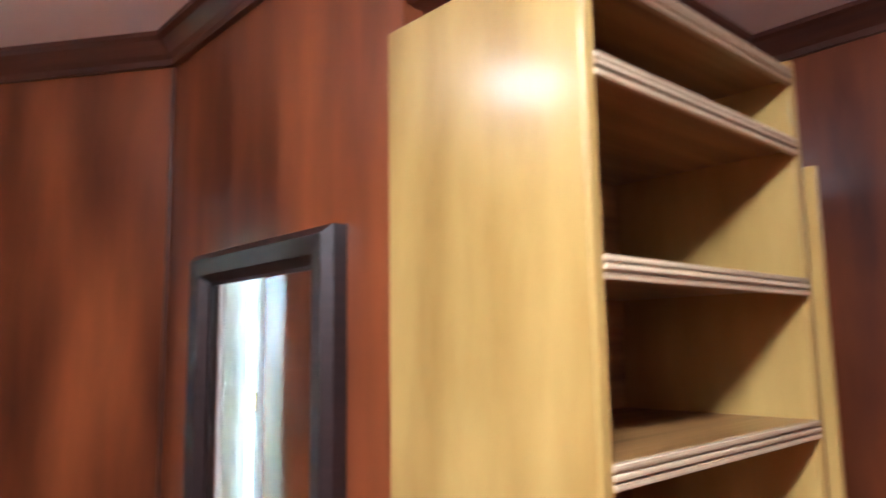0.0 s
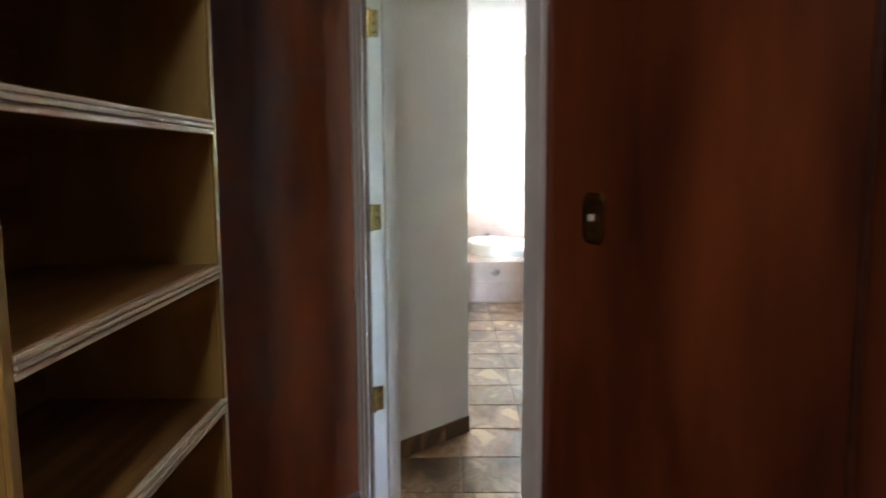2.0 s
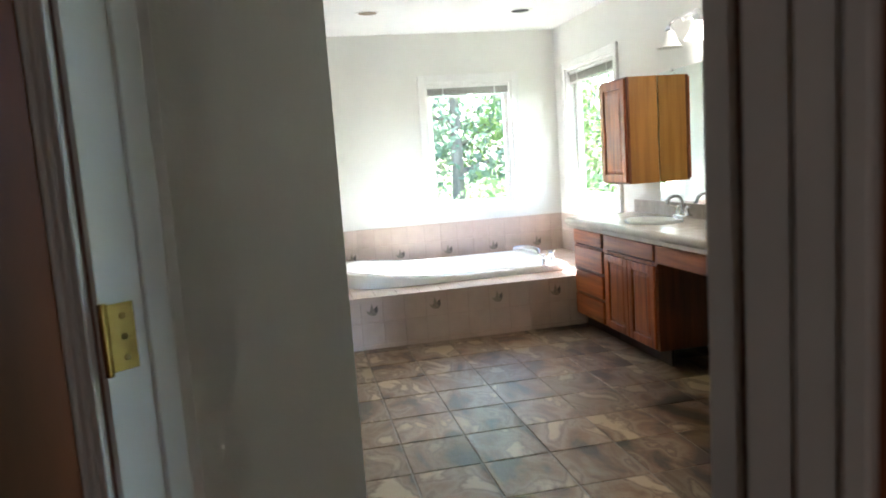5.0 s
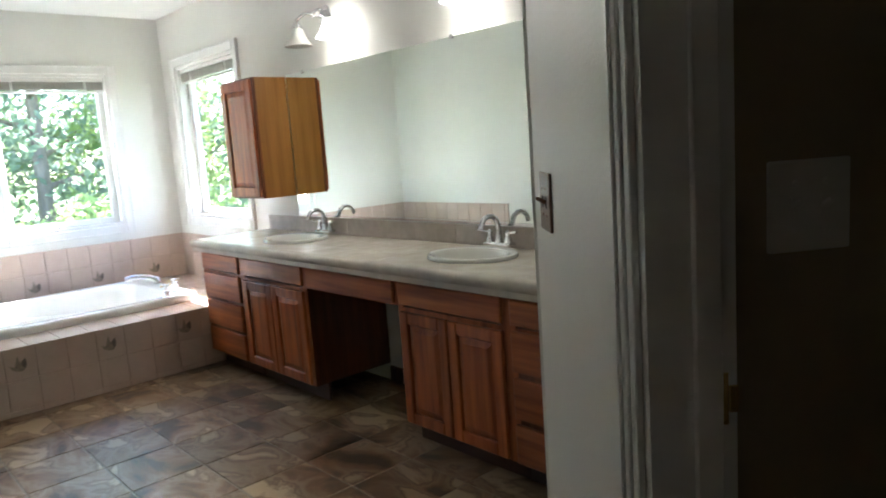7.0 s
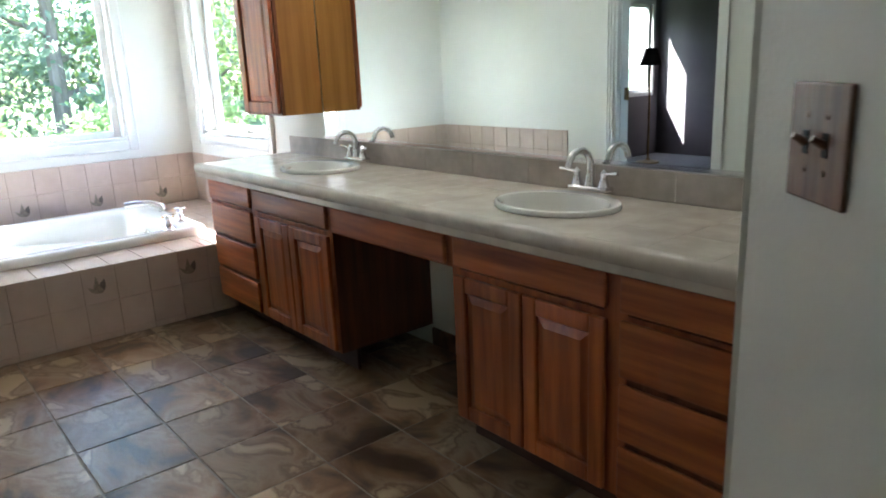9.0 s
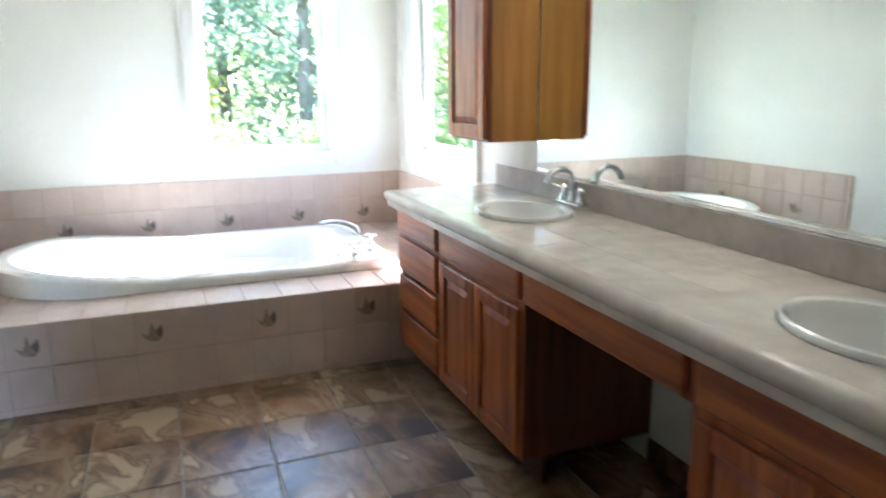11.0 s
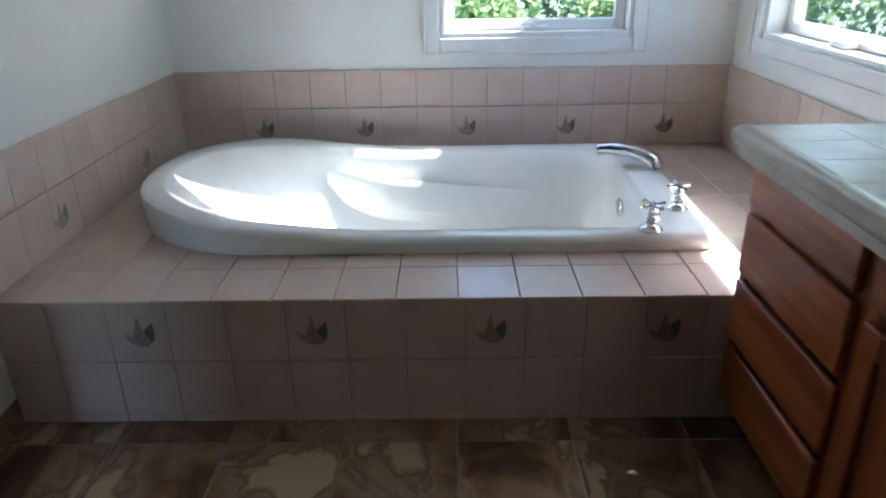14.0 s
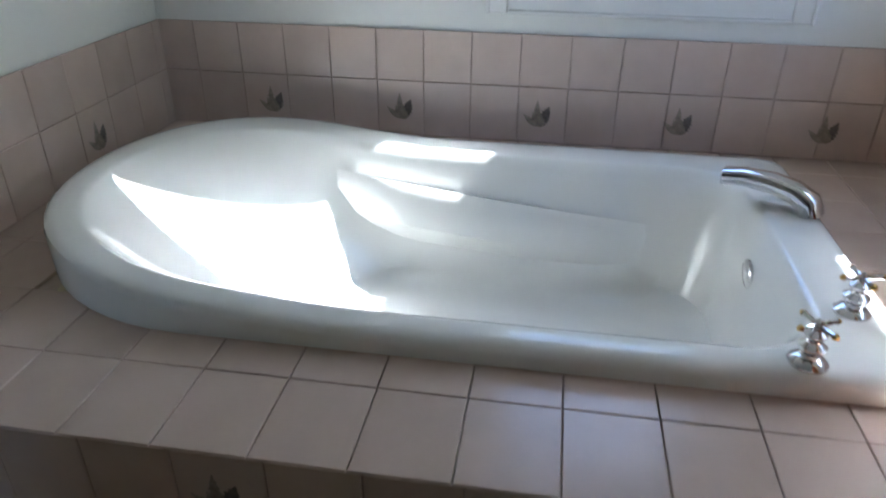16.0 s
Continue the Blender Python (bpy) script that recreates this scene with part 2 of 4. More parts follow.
def wall(name, p0, p1, thick, mat, label, openings=(), z0=-0.1, z1=2.5):
    """A wall whose face runs from p0 to p1; it thickens to the left of that way (negative: to the right)."""
    p0, p1 = Vector(p0), Vector(p1)
    length, ang = (p1 - p0).length, math.degrees(math.atan2(p1.y - p0.y, p1.x - p0.x))
    bm = bmesh.new()
    ya, yb = min(0, thick), max(0, thick)
    s = 0.0
    for a, b, za, zb in sorted(openings):
        if a > s:
            box(bm, s, a, ya, yb, z0, z1)
        if za > 0.01:
            box(bm, a, b, ya, yb, z0, za)
        if zb < z1:
            box(bm, a, b, ya, yb, zb, z1)
        s = b
    if s < length:
        box(bm, s, length, ya, yb, z0, z1)
    ob = structure(name, bm, mat, label, "wall")
    ob.matrix_basis = pose(p0.x, p0.y, 0, 0, 0, ang)
    return ob


def clip(poly, p, n):
    """Keep the part of a polygon where (q - p).n >= 0."""
    out = []
    for i, a in enumerate(poly):
        b = poly[(i + 1) % len(poly)]
        da, db = (a[0] - p[0]) * n[0] + (a[1] - p[1]) * n[1], (b[0] - p[0]) * n[0] + (b[1] - p[1]) * n[1]
        if da >= 0:
            out.append(a)
        if da * db < 0:
            k = da / (da - db)
            out.append((a[0] + k * (b[0] - a[0]), a[1] + k * (b[1] - a[1])))
    return out


def slab(poly, z0, z1):
    bm = bmesh.new()
    lo, hi = [bm.verts.new((x, y, z0)) for x, y in poly], [bm.verts.new((x, y, z1)) for x, y in poly]
    bm.faces.new(list(reversed(lo)))
    bm.faces.new(hi)
    for i in range(len(poly)):
        j = (i + 1) % len(poly)
        bm.faces.new((lo[i], lo[j], hi[j], hi[i]))
    return bm


# ---- plan ----
W, H = 2.43, 2.45
P0 = Vector((5.393, -0.382))
DX, DY = 0.799, 0.602
D, N = Vector((DX, DY)), Vector((-DY, DX))
DIAG = math.degrees(math.atan2(DY, DX))
C1 = Vector((4.65, 0.036))
C0 = Vector((5.15, -0.465))
SF, SN = Vector((4.69, 1.44)), Vector((5.335, 0.875))
SD = (SN - SF).normalized()
SP = Vector((-SD.y, SD.x))

# ---- shell ----
wall("wall_west", (0, -0.15), (0, W + 0.15), 0.15, M_PAINT, "cream painted wall with a window above the bathtub", [(1.318, 2.14, 0.853, 2.012)])
wall("wall_north", (0, W), (4.8, W), 0.15, M_PAINT, "cream painted wall behind the vanity with a window", [(0.27, 1.262, 0.868, 2.04)])
wall("wall_south", (0, 0), (2.9, 0), -0.12, M_PAINT, "cream painted wall with an open bedroom doorway", [(1.94, 2.74, 0, 2.03)])
wall("wall_south_end", (2.9, 0), C1, -0.12, M_PAINT, "cream painted wall running to the passage")
wall("wall_passage", C1, C0, -0.12, M_PAINT, "cream painted passage wall beside the closet door")
wall("wall_vanity_end", (4.68, SF.y), (4.68, W), -0.10, M_PAINT, "cream painted wall at the end of the vanity")
wall("wall_stub", SF, SN, 0.115, M_PAINT, "cream painted wall with a wooden switch plate")
WC0 = SN + SP * 0.117
WCD = Vector((0.56, 0.83)).normalized()
wall("wall_toilet_room_west", WC0, WC0 + WCD * 1.2, 0.1, M_TANWALL, "dim tan wall with white switch plates")
wall("wall_toilet_room_north", WC0 + WCD * 1.2, WC0 + WCD * 1.2 + SD * 0.95, 0.1, M_TANWALL, "dim tan wall of the toilet room")
NJ = SN + SD * 0.78
wall("wall_toilet_room_east", NJ, NJ + WCD * 1.35, -0.06, M_TANWALL, "dim tan wall of the toilet room")
wall("wall_over_toilet_door", SN, NJ, 0.115, M_PAINT, "cream painted wall over a doorway", [(0, 0.78, 0, 2.03)])
B0 = P0 + N * 0.06
L_DIAG = 1.70
wall("wall_closet_door", P0, P0 + D * L_DIAG, 0.055, M_PANEL, "dark red stained plywood wall with a white doorway", [(0.065, 0.881, 0, 1.985)])
wall("wall_closet_door_back", B0 - D * 0.3, B0 + D * 1.25, 0.055, M_PAINT, "cream painted wall round the closet doorway", [(0.365, 1.181, 0, 1.985)])
CN = P0 + D * L_DIAG
wall("wall_closet_mirror", CN, (7.811, CN.y), 0.1, M_PANEL, "dark red stained plywood wall with a framed mirror")
wall("wall_closet_header", (7.811, CN.y), (7.98, CN.y), 0.02, M_PANEL, "dark red stained plywood above the bookcase", z0=1.99)
wall("wall_closet_alcove", (7.811, CN.y + 0.101), (7.811, 2.05), 0.1, M_PANEL, "dark red stained plywood alcove wall")
wall("wall_closet_north", (7.76, 2.0), (10.0, 2.0), 0.1, M_PANEL, "dark red stained plywood wall at the closet end")
wall("wall_closet_east", (9.9, 2.0), (9.9, -1.25), 0.1, M_PANEL, "dark red stained plywood wall of the closet")
wall("wall_closet_south", (9.9, -1.07), (5.85, -1.07), 0.1, M_PANEL, "dark red stained plywood wall behind the shelves")
CL = P0 + N * 0.0
wall("wall_closet_west", (6.02, -1.10), P0 + N * 0.05, 0.1, M_PANEL, "dark red stained plywood wall beside the doorway")
structure("ceiling", boxed(-0.15, 10.0, -1.35, 2.6, H, H + 0.12), M_CEIL, "white painted flat ceiling", "ceiling")
structure("wall_outer", boxed(4.7, 7.75, 2.6, 2.7, -0.05, 2.57), M_PAINT, "plain outer wall closing the house", "wall")

HC = 2.28
structure("ceiling_closet", slab([P0, (5.98, -1.07), (9.9, -1.07), (9.9, 2.0), (7.811, 2.0), (7.811, CN.y), CN], HC, H - 0.001), M_CEIL, "white painted closet ceiling", "ceiling")

# bedroom beyond the south doorway
structure("floor_bedroom", boxed(-0.33, 4.6, -4.0, -0.12, -0.1, -0.002), M_CARPET, "grey carpeted bedroom floor", "floor")
structure("ceiling_bedroom", boxed(-0.45, 4.6, -4.1, -0.12, H, H + 0.1), M_CEIL, "white bedroom ceiling", "ceiling")
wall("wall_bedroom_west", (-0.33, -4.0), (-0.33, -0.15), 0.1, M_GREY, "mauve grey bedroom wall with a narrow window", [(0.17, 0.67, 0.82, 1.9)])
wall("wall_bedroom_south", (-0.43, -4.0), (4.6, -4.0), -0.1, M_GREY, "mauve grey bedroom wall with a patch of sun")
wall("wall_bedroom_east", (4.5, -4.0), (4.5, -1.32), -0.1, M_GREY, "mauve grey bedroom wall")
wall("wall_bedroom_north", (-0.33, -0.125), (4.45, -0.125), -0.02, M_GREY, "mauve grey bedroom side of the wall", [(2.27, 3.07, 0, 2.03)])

# eaves over the north side
structure("eaves", boxed(-1.2, 6.0, 2.6, 3.31, 2.20, 2.34), M_SOFFIT, "beige boarded roof overhang", "eaves")

# ---- door linings ----
def casing(name, a, b, z, way, label, side=1, width=0.062):
    """Stepped white casing round an opening, on one face of a wall. a, b: the opening's feet; way: out of the wall."""
    a, b, way = Vector(a), Vector(b), Vector(way)
    d = (b - a).normalized()
    ang = math.degrees(math.atan2(d.y, d.x))
    s = 1 if (Vector((-d.y, d.x)).dot(way) > 0) else -1
    root = tagged(new(name), label, "door casing", "", "structure")
    root.matrix_basis = pose(a.x, a.y, 0, 0, 0, ang)
    L = (b - a).length

    def strip(x0, x1, z0, z1, upright, flip):
        bm = bmesh.new()
        for k0, k1, dep in ((0.0, 0.42, 0.011), (0.42, 0.78, 0.016), (0.78, 1.0, 0.021)):
            if upright:
                u0, u1 = (x0 + (x1 - x0) * k0, x0 + (x1 - x0) * k1) if not flip else (x1 - (x1 - x0) * k1, x1 - (x1 - x0) * k0)
                box(bm, u0, u1, min(0, s * dep), max(0, s * dep), z0, z1, 0.002)
            else:
                box(bm, x0, x1, min(0, s * dep), max(0, s * dep), z0 + (z1 - z0) * k0, z0 + (z1 - z0) * k1, 0.002)
        return bm
    part("side_casing", strip(-width, -0.004, 0, z + 0.004, True, True), M_TRIM, root)
    part("side_casing", strip(L + 0.004, L + width, 0, z + 0.004, True, False), M_TRIM, root)
    part("head_casing", strip(-width, L + width, z + 0.004, z + width, False, False), M_TRIM, root)
    return root


def lining(name, a, b, z, thick, label):
    """Jamb boards and stops inside an opening; thick to the left of a to b."""
    a, b = Vector(a), Vector(b)
    d = (b - a).normalized()
    L = (b - a).length
    root = tagged(new(name), label, "door frame", "", "structure")
    root.matrix_basis = pose(a.x, a.y, 0, 0, 0, math.degrees(math.atan2(d.y, d.x)))
    y0, y1 = min(0, thick), max(0, thick)
    part("jamb", boxed(0.0005, 0.018, y0, y1, 0, z, bev=0.001), M_TRIM, root)
    part("jamb", boxed(L - 0.018, L - 0.0005, y0, y1, 0, z, bev=0.001), M_TRIM, root)
    part("head", boxed(0.018, L - 0.018, y0, y1, z - 0.018, z - 0.0005, bev=0.001), M_TRIM, root)
    m = (y0 + y1) / 2
    part("stop", boxed(0.018, 0.030, m, m + 0.035, 0, z - 0.018, bev=0.002), M_TRIM, root)
    part("stop", boxed(L - 0.030, L - 0.018, m, m + 0.035, 0, z - 0.018, bev=0.002), M_TRIM, root)
    return root


def hinge(at, turn, mat=M_BRASS, label="brass door hinge leaf on a white jamb"):
    h = thing("door_hinge", at, label, "hinge", "door hinges", turn)
    part("leaf", boxed(-0.001, 0.002, -0.002, 0.036, -0.045, 0.045, bev=0.0008), mat, h)
    bm = bmesh.new()
    lathe(bm, [(0.006, -0.048), (0.006, 0.048)], (0.004, -0.006, 0), 10)
    part("knuckle", bm, mat, h, smooth=True)
    for z in (-0.028, 0.0, 0.028):
        bm = bmesh.new()
        lathe(bm, [(0.0045, 0), (0.003, 0.0015)], (0, 0, 0), 8, pose(0.002, 0.02, z, 0, 90, 0))
        part("screw", bm, M_OLDBRASS, h)
    return h


A, B = P0 + D * 0.065, P0 + D * 0.881
casing("door_casing_closet", A, B, 1.985, -N, "white stepped wooden casing round the closet doorway")
casing("door_casing_closet_back", A + N * 0.115, B + N * 0.115, 1.985, N, "white casing on the bathroom side")
lining("door_frame_closet", A, B, 1.985, 0.115, "white wooden jambs of the closet doorway")
for z in (0.442, 1.102, 1.763):
    p = A + D * 0.018 + N * 0.008
    hinge((p.x, p.y, z), DIAG)
casing("door_casing_toilet", SN, NJ, 2.03, -SP, "white casing round the toilet room doorway")
lining("door_frame_toilet", SN, NJ, 2.03, 0.115, "white jambs of the toilet room doorway")
casing("door_casing_bedroom", (1.94, 0), (2.74, 0), 2.03, (0, 1), "white casing round the bedroom doorway")
lining("door_frame_bedroom", (1.94, -0.145), (2.74, -0.145), 2.03, 0.145, "white jambs of the bedroom doorway")
for z in (0.3, 1.0, 1.8):
    hinge((1.958, -0.13, z), 0, M_OLDBRASS, "dark brass door hinge on the bedroom jamb")
# strike plate
st = thing("strike_plate", (*(SN + SP * 0.085 + SD * 0.0185), 0.95), "brass strike plate set in a white jamb", "strike plate", "", math.degrees(math.atan2(SD.y, SD.x)))
part("plate", boxed(-0.001, 0.0015, -0.018, 0.018, -0.035, 0.035, bev=0.0007), M_BRASS, st)
part("latch_hole", boxed(0.0016, 0.002, -0.010, 0.006, -0.016, 0.016), M_BLACK, st)
part("lip", boxed(0.0, 0.004, 0.018, 0.03, -0.018, 0.018, bev=0.001), M_BRASS, st)
# threshold
th = structure("threshold", boxed(0.0, 0.816, -0.02, 0.10, -0.01, 0.016, bev=0.006, seg=2), M_LAMINATE, "orange varnished wooden threshold strip", "threshold")
th.matrix_basis = pose(A.x, A.y, 0, 0, 0, DIAG)


# ---- windows ----
def window(name, at, turn, wide, z0, z1, label, blind_label):
    """In the wall's own frame: x along the opening, y out of the house."""
    root = tagged(new(name), label, "window", "", "structure")
    root.matrix_basis = pose(*at, 0, 0, 0, turn)
    c = 0.068
    for x0, x1, za, zb in ((-c, 0, z0 - c, z1 + c), (wide, wide + c, z0 - c, z1 + c), (0, wide, z1, z1 + c), (0, wide, z0 - c, z0)):
        bm = bmesh.new()
        box(bm, x0 + 0.001, x1 - 0.001, -0.017, -0.0005, za + 0.001, zb - 0.001, 0.003)
        if x1 - x0 < 0.1:
            xo = x0 if x0 < 0 else x1 - 0.014
            box(bm, xo + 0.001, xo + 0.013, -0.024, -0.0175, za, zb, 0.002)
        else:
            zo = zb - 0.014 if za >= z1 else za
            box(bm, x0, x1, -0.024, -0.0175, zo + 0.001, zo + 0.013, 0.002)
        part("casing_board", bm, M_TRIM, root)
    for x0, x1, za, zb in ((0, 0.02, z0, z1), (wide - 0.02, wide, z0, z1), (0.02, wide - 0.02, z1 - 0.02, z1), (0.02, wide - 0.02, z0, z0 + 0.02)):
        part("reveal_board", boxed(x0, x1, 0.0, 0.135, za, zb, bev=0.001), M_TRIM, root)
    f = 0.045
    for x0, x1, za, zb in ((0.02, 0.02 + f, z0 + 0.02, z1 - 0.02), (wide - 0.02 - f, wide - 0.02, z0 + 0.02, z1 - 0.02), (0.02 + f, wide - 0.02 - f, z1 - 0.02 - f, z1 - 0.02), (0.02 + f, wide - 0.02 - f, z0 + 0.02, z0 + 0.02 + f)):
        bm = bmesh.new()
        box(bm, x0, x1, 0.075, 0.115, za, zb, 0.004)
        part("sash", bm, M_TRIM, root)
    p = part("pane", boxed(0.02 + f - 0.004, wide - 0.02 - f + 0.004, 0.092, 0.096, z0 + 0.02 + f - 0.004, z1 - 0.02 - f + 0.004), M_GLASS, root, "clear window glass")
    p.visible_shadow = False
    bm = bmesh.new()
    box(bm, wide * 0.5 - 0.055, wide * 0.5 + 0.055, 0.03, 0.075, z0 + 0.021, z0 + 0.04, 0.005, 2)
    tube(bm, [(wide * 0.5 + 0.01, 0.04, z0 + 0.04), (wide * 0.5 - 0.03, 0.03, z0 + 0.05), (wide * 0.5 - 0.06, 0.03, z0 + 0.048)], [0.008, 0.007, 0.009], 8)
    part("crank_handle", bm, M_TRIM, root, "white folding crank")
    bm = bmesh.new()
    box(bm, wide - 0.052, wide - 0.024, 0.06, 0.076, z0 + 0.22, z0 + 0.29, 0.004, 2)
    box(bm, wide - 0.046, wide - 0.034, 0.045, 0.06, z0 + 0.245, z0 + 0.30, 0.003)
    part("latch", bm, M_TRIM, root, "white sash latch")
    b = thing("mini_blind", (0, 0, 0), blind_label, "blind", "raised window blinds")
    b.matrix_basis = root.matrix_basis @ pose(0, 0, z1 - 0.021)
    part("head_rail", boxed(0.024, wide - 0.024, 0.02, 0.05, -0.028, 0.0, bev=0.002), M_TRIM, b)
    for i in range(14):
        bm = boxed(0.028, wide - 0.028, 0.022, 0.047, -0.034 - i * 0.0042, -0.0315 - i * 0.0042)
        part("slat", bm, M_BLINDMETAL, b)
    part("bottom_rail", boxed(0.026, wide - 0.026, 0.022, 0.048, -0.112, -0.096, bev=0.003), M_TRIM, b)
    for x in (wide * 0.2, wide * 0.8):
        part("ladder_clip", boxed(x, x + 0.014, 0.018, 0.0215, -0.10, -0.03), M_TRIM, b)
    return root


window("window_1", (0, 1.168), 90, 0.822, 0.853, 2.012, "white framed casement window over the bathtub", "beige slatted blind raised under a white head rail")
window("window_2", (0.27, W), 0, 0.992, 0.868, 2.04, "white framed casement window beside the vanity", "beige slatted blind raised at the vanity window")
bw = tagged(new("window_3"), "narrow white framed bedroom window", "window", "", "structure")
bw.matrix_basis = pose(-0.33, -3.83, 0, 0, 0, 90)
for x0, x1, za, zb in ((-0.05, 0, 0.77, 1.95), (0.5, 0.55, 0.77, 1.95), (0, 0.5, 1.9, 1.95), (0, 0.5, 0.77, 0.82)):
    part("casing_board", boxed(x0, x1, -0.015, -0.0005, za, zb, bev=0.003), M_TRIM, bw)
for x0, x1, za, zb in ((0, 0.04, 0.82, 1.9), (0.46, 0.5, 0.82, 1.9), (0.04, 0.46, 1.86, 1.9), (0.04, 0.46, 0.82, 0.86)):
    part("sash", boxed(x0, x1, 0.03, 0.07, za, zb, bev=0.003), M_TRIM, bw)

# floor lamp before the bedroom window; its backlit silhouette is put into the shade's colour
fl = thing("floor_lamp", (0.12, -3.15, -0.002), "floor lamp with a flared shade coloured as a silhouette", "lamp")
bm = bmesh.new()
lathe(bm, [(0.14, 0), (0.14, 0.015), (0.03, 0.035), (0.012, 0.06), (0.012, 1.2)], n=20)
part("stand", bm, M_OLDBRASS, fl, smooth=True)
bm = bmesh.new()
lathe(bm, [(0.13, 1.16), (0.125, 1.165), (0.07, 1.36), (0.068, 1.355), (0.12, 1.165)][:3], n=24)
part("shade", bm, M_SHADE, fl, smooth=True)


# ---- bathtub ----
def rounded(x0, x1, y0, y1, rl, rr, n=14):
    """Outline with round ends: radius rl at small y, rr at large y."""
    pts = []
    for cx, cy, r, a0 in ((x1 - rr, y1 - rr, rr, 0), (x0 + rr, y1 - rr, rr, 90), (x0 + rl, y0 + rl, rl, 180), (x1 - rl, y0 + rl, rl, 270)):
        for i in range(n + 1):
            a = radians(a0 + 90 * i / n)
            pts.append((cx + r * math.cos(a), cy + r * math.sin(a)))
    out = []
    for i, p in enumerate(pts):
        q = pts[(i + 1) % len(pts)]
        d = math.hypot(q[0] - p[0], q[1] - p[1])
        k = 10 if i % (n + 1) == n else 1
        out += [(p[0] + (q[0] - p[0]) * j / k, p[1] + (q[1] - p[1]) * j / k) for j in range(k)]
    return out


TUB = (0.15, 1.222, 0.135, 2.01)
DECK = 0.378


def rim(y):
    k = min(1, max(0, (1.05 - y) / 0.85))
    return 0.428 + 0.066 * k * k * (3 - 2 * k)


def bathtub():
    t = thing("bathtub", (0, 0, DECK), "white acrylic drop-in bathtub with a raised round head end", "bathtub")
    x0, x1, y0, y1 = TUB
    rings = []

    def ring(i0, i1, il, ir, rl, rr, z):
        o = rounded(x0 + i0, x1 - i1, y0 + il, y1 - ir, rl, rr)
        rings.append([(x, y, (z(y) if callable(z) else z) - DECK) for x, y in o])
    ring(0.004, 0.004, 0.004, 0.004, 0.50, 0.07, DECK + 0.0005)
    ring(0, 0, 0, 0, 0.51, 0.075, lambda y: rim(y) - 0.022)
    ring(0.004, 0.004, 0.004, 0.004, 0.505, 0.075, lambda y: rim(y) - 0.010)
    ring(0.014, 0.014, 0.014, 0.014, 0.50, 0.07, lambda y: rim(y) - 0.002)
    ring(0.03, 0.03, 0.03, 0.03, 0.48, 0.07, rim)
    ring(0.12, 0.065, 0.075, 0.135, 0.44, 0.16, lambda y: rim(y) + 0.001)
    ring(0.135, 0.080, 0.09, 0.150, 0.425, 0.16, lambda y: rim(y) - 0.006)
    ring(0.150, 0.092, 0.11, 0.162, 0.41, 0.16, lambda y: rim(y) - 0.03)
    ring(0.165, 0.105, 0.22, 0.172, 0.40, 0.16, lambda y: 0.365 + 0.3 * (rim(y) - 0.43))
    ring(0.195, 0.135, 0.44, 0.188, 0.34, 0.16, 0.25)
    ring(0.215, 0.155, 0.58, 0.205, 0.27, 0.16, 0.15)
    ring(0.235, 0.175, 0.64, 0.22, 0.20, 0.15, 0.085)
    ring(0.275, 0.215, 0.70, 0.29, 0.16, 0.12, 0.055)
    ring(0.40, 0.34, 0.90, 0.50, 0.10, 0.08, 0.045)
    bm = bmesh.new()
    vs = [[bm.verts.new(p) for p in r] for r in rings]
    for a, b in zip(vs, vs[1:]):
        for i in range(len(a)):
            j = (i + 1) % len(a)
            bm.faces.new((a[i], a[j], b[j], b[i]))
    bm.faces.new(vs[-1])
    sh = part("shell", bm, M_TUB, t, smooth=True)
    # moulded arm rests along both sides
    for x, s in ((x0 + 0.185, 1), (x1 - 0.125, -1)):
        bm = bmesh.new()
        n = 16
        prof = []
        for i in range(n + 1):
            y = 0.70 + i * 0.95 / n
            k = math.sin(math.pi * min(1, i / 4) / 2) * math.sin(math.pi * min(1, (n - i) / 10) / 2)
            w, z = 0.01 + 0.045 * k, 0.0 - 0.11 * (i / n)
            prof.append([bm.verts.new(p) for p in ((x - s * 0.02, y, z - 0.02), (x + s * w * 0.5, y, z - 0.004), (x + s * w, y, z - 0.03), (x + s * (w + 0.015), y, z - 0.12), (x + s * 0.02, y, z - 0.20))])
        for a, b in zip(prof, prof[1:]):
            for q in range(4):
                bm.faces.new((a[q], a[q + 1], b[q + 1], b[q]))
        part("arm_rest", bm, M_TUB, t, smooth=True)
    bm = bmesh.new()
    lathe(bm, [(0.036, 0), (0.036, 0.006), (0.03, 0.011), (0.012, 0.012)], n=24, m=pose(0.68, 1.832, -0.06, 96, 0, 0))
    part("overflow_plate", bm, M_CHROME, t, "round chrome overflow plate", True)
    bm = bmesh.new()
    lathe(bm, [(0.034, -0.33), (0.034, -0.327), (0.02, -0.325)], (0.68, 1.55, 0), 24)
    part("drain", bm, M_CHROME, t, "chrome drain", True)
    return t


bathtub()


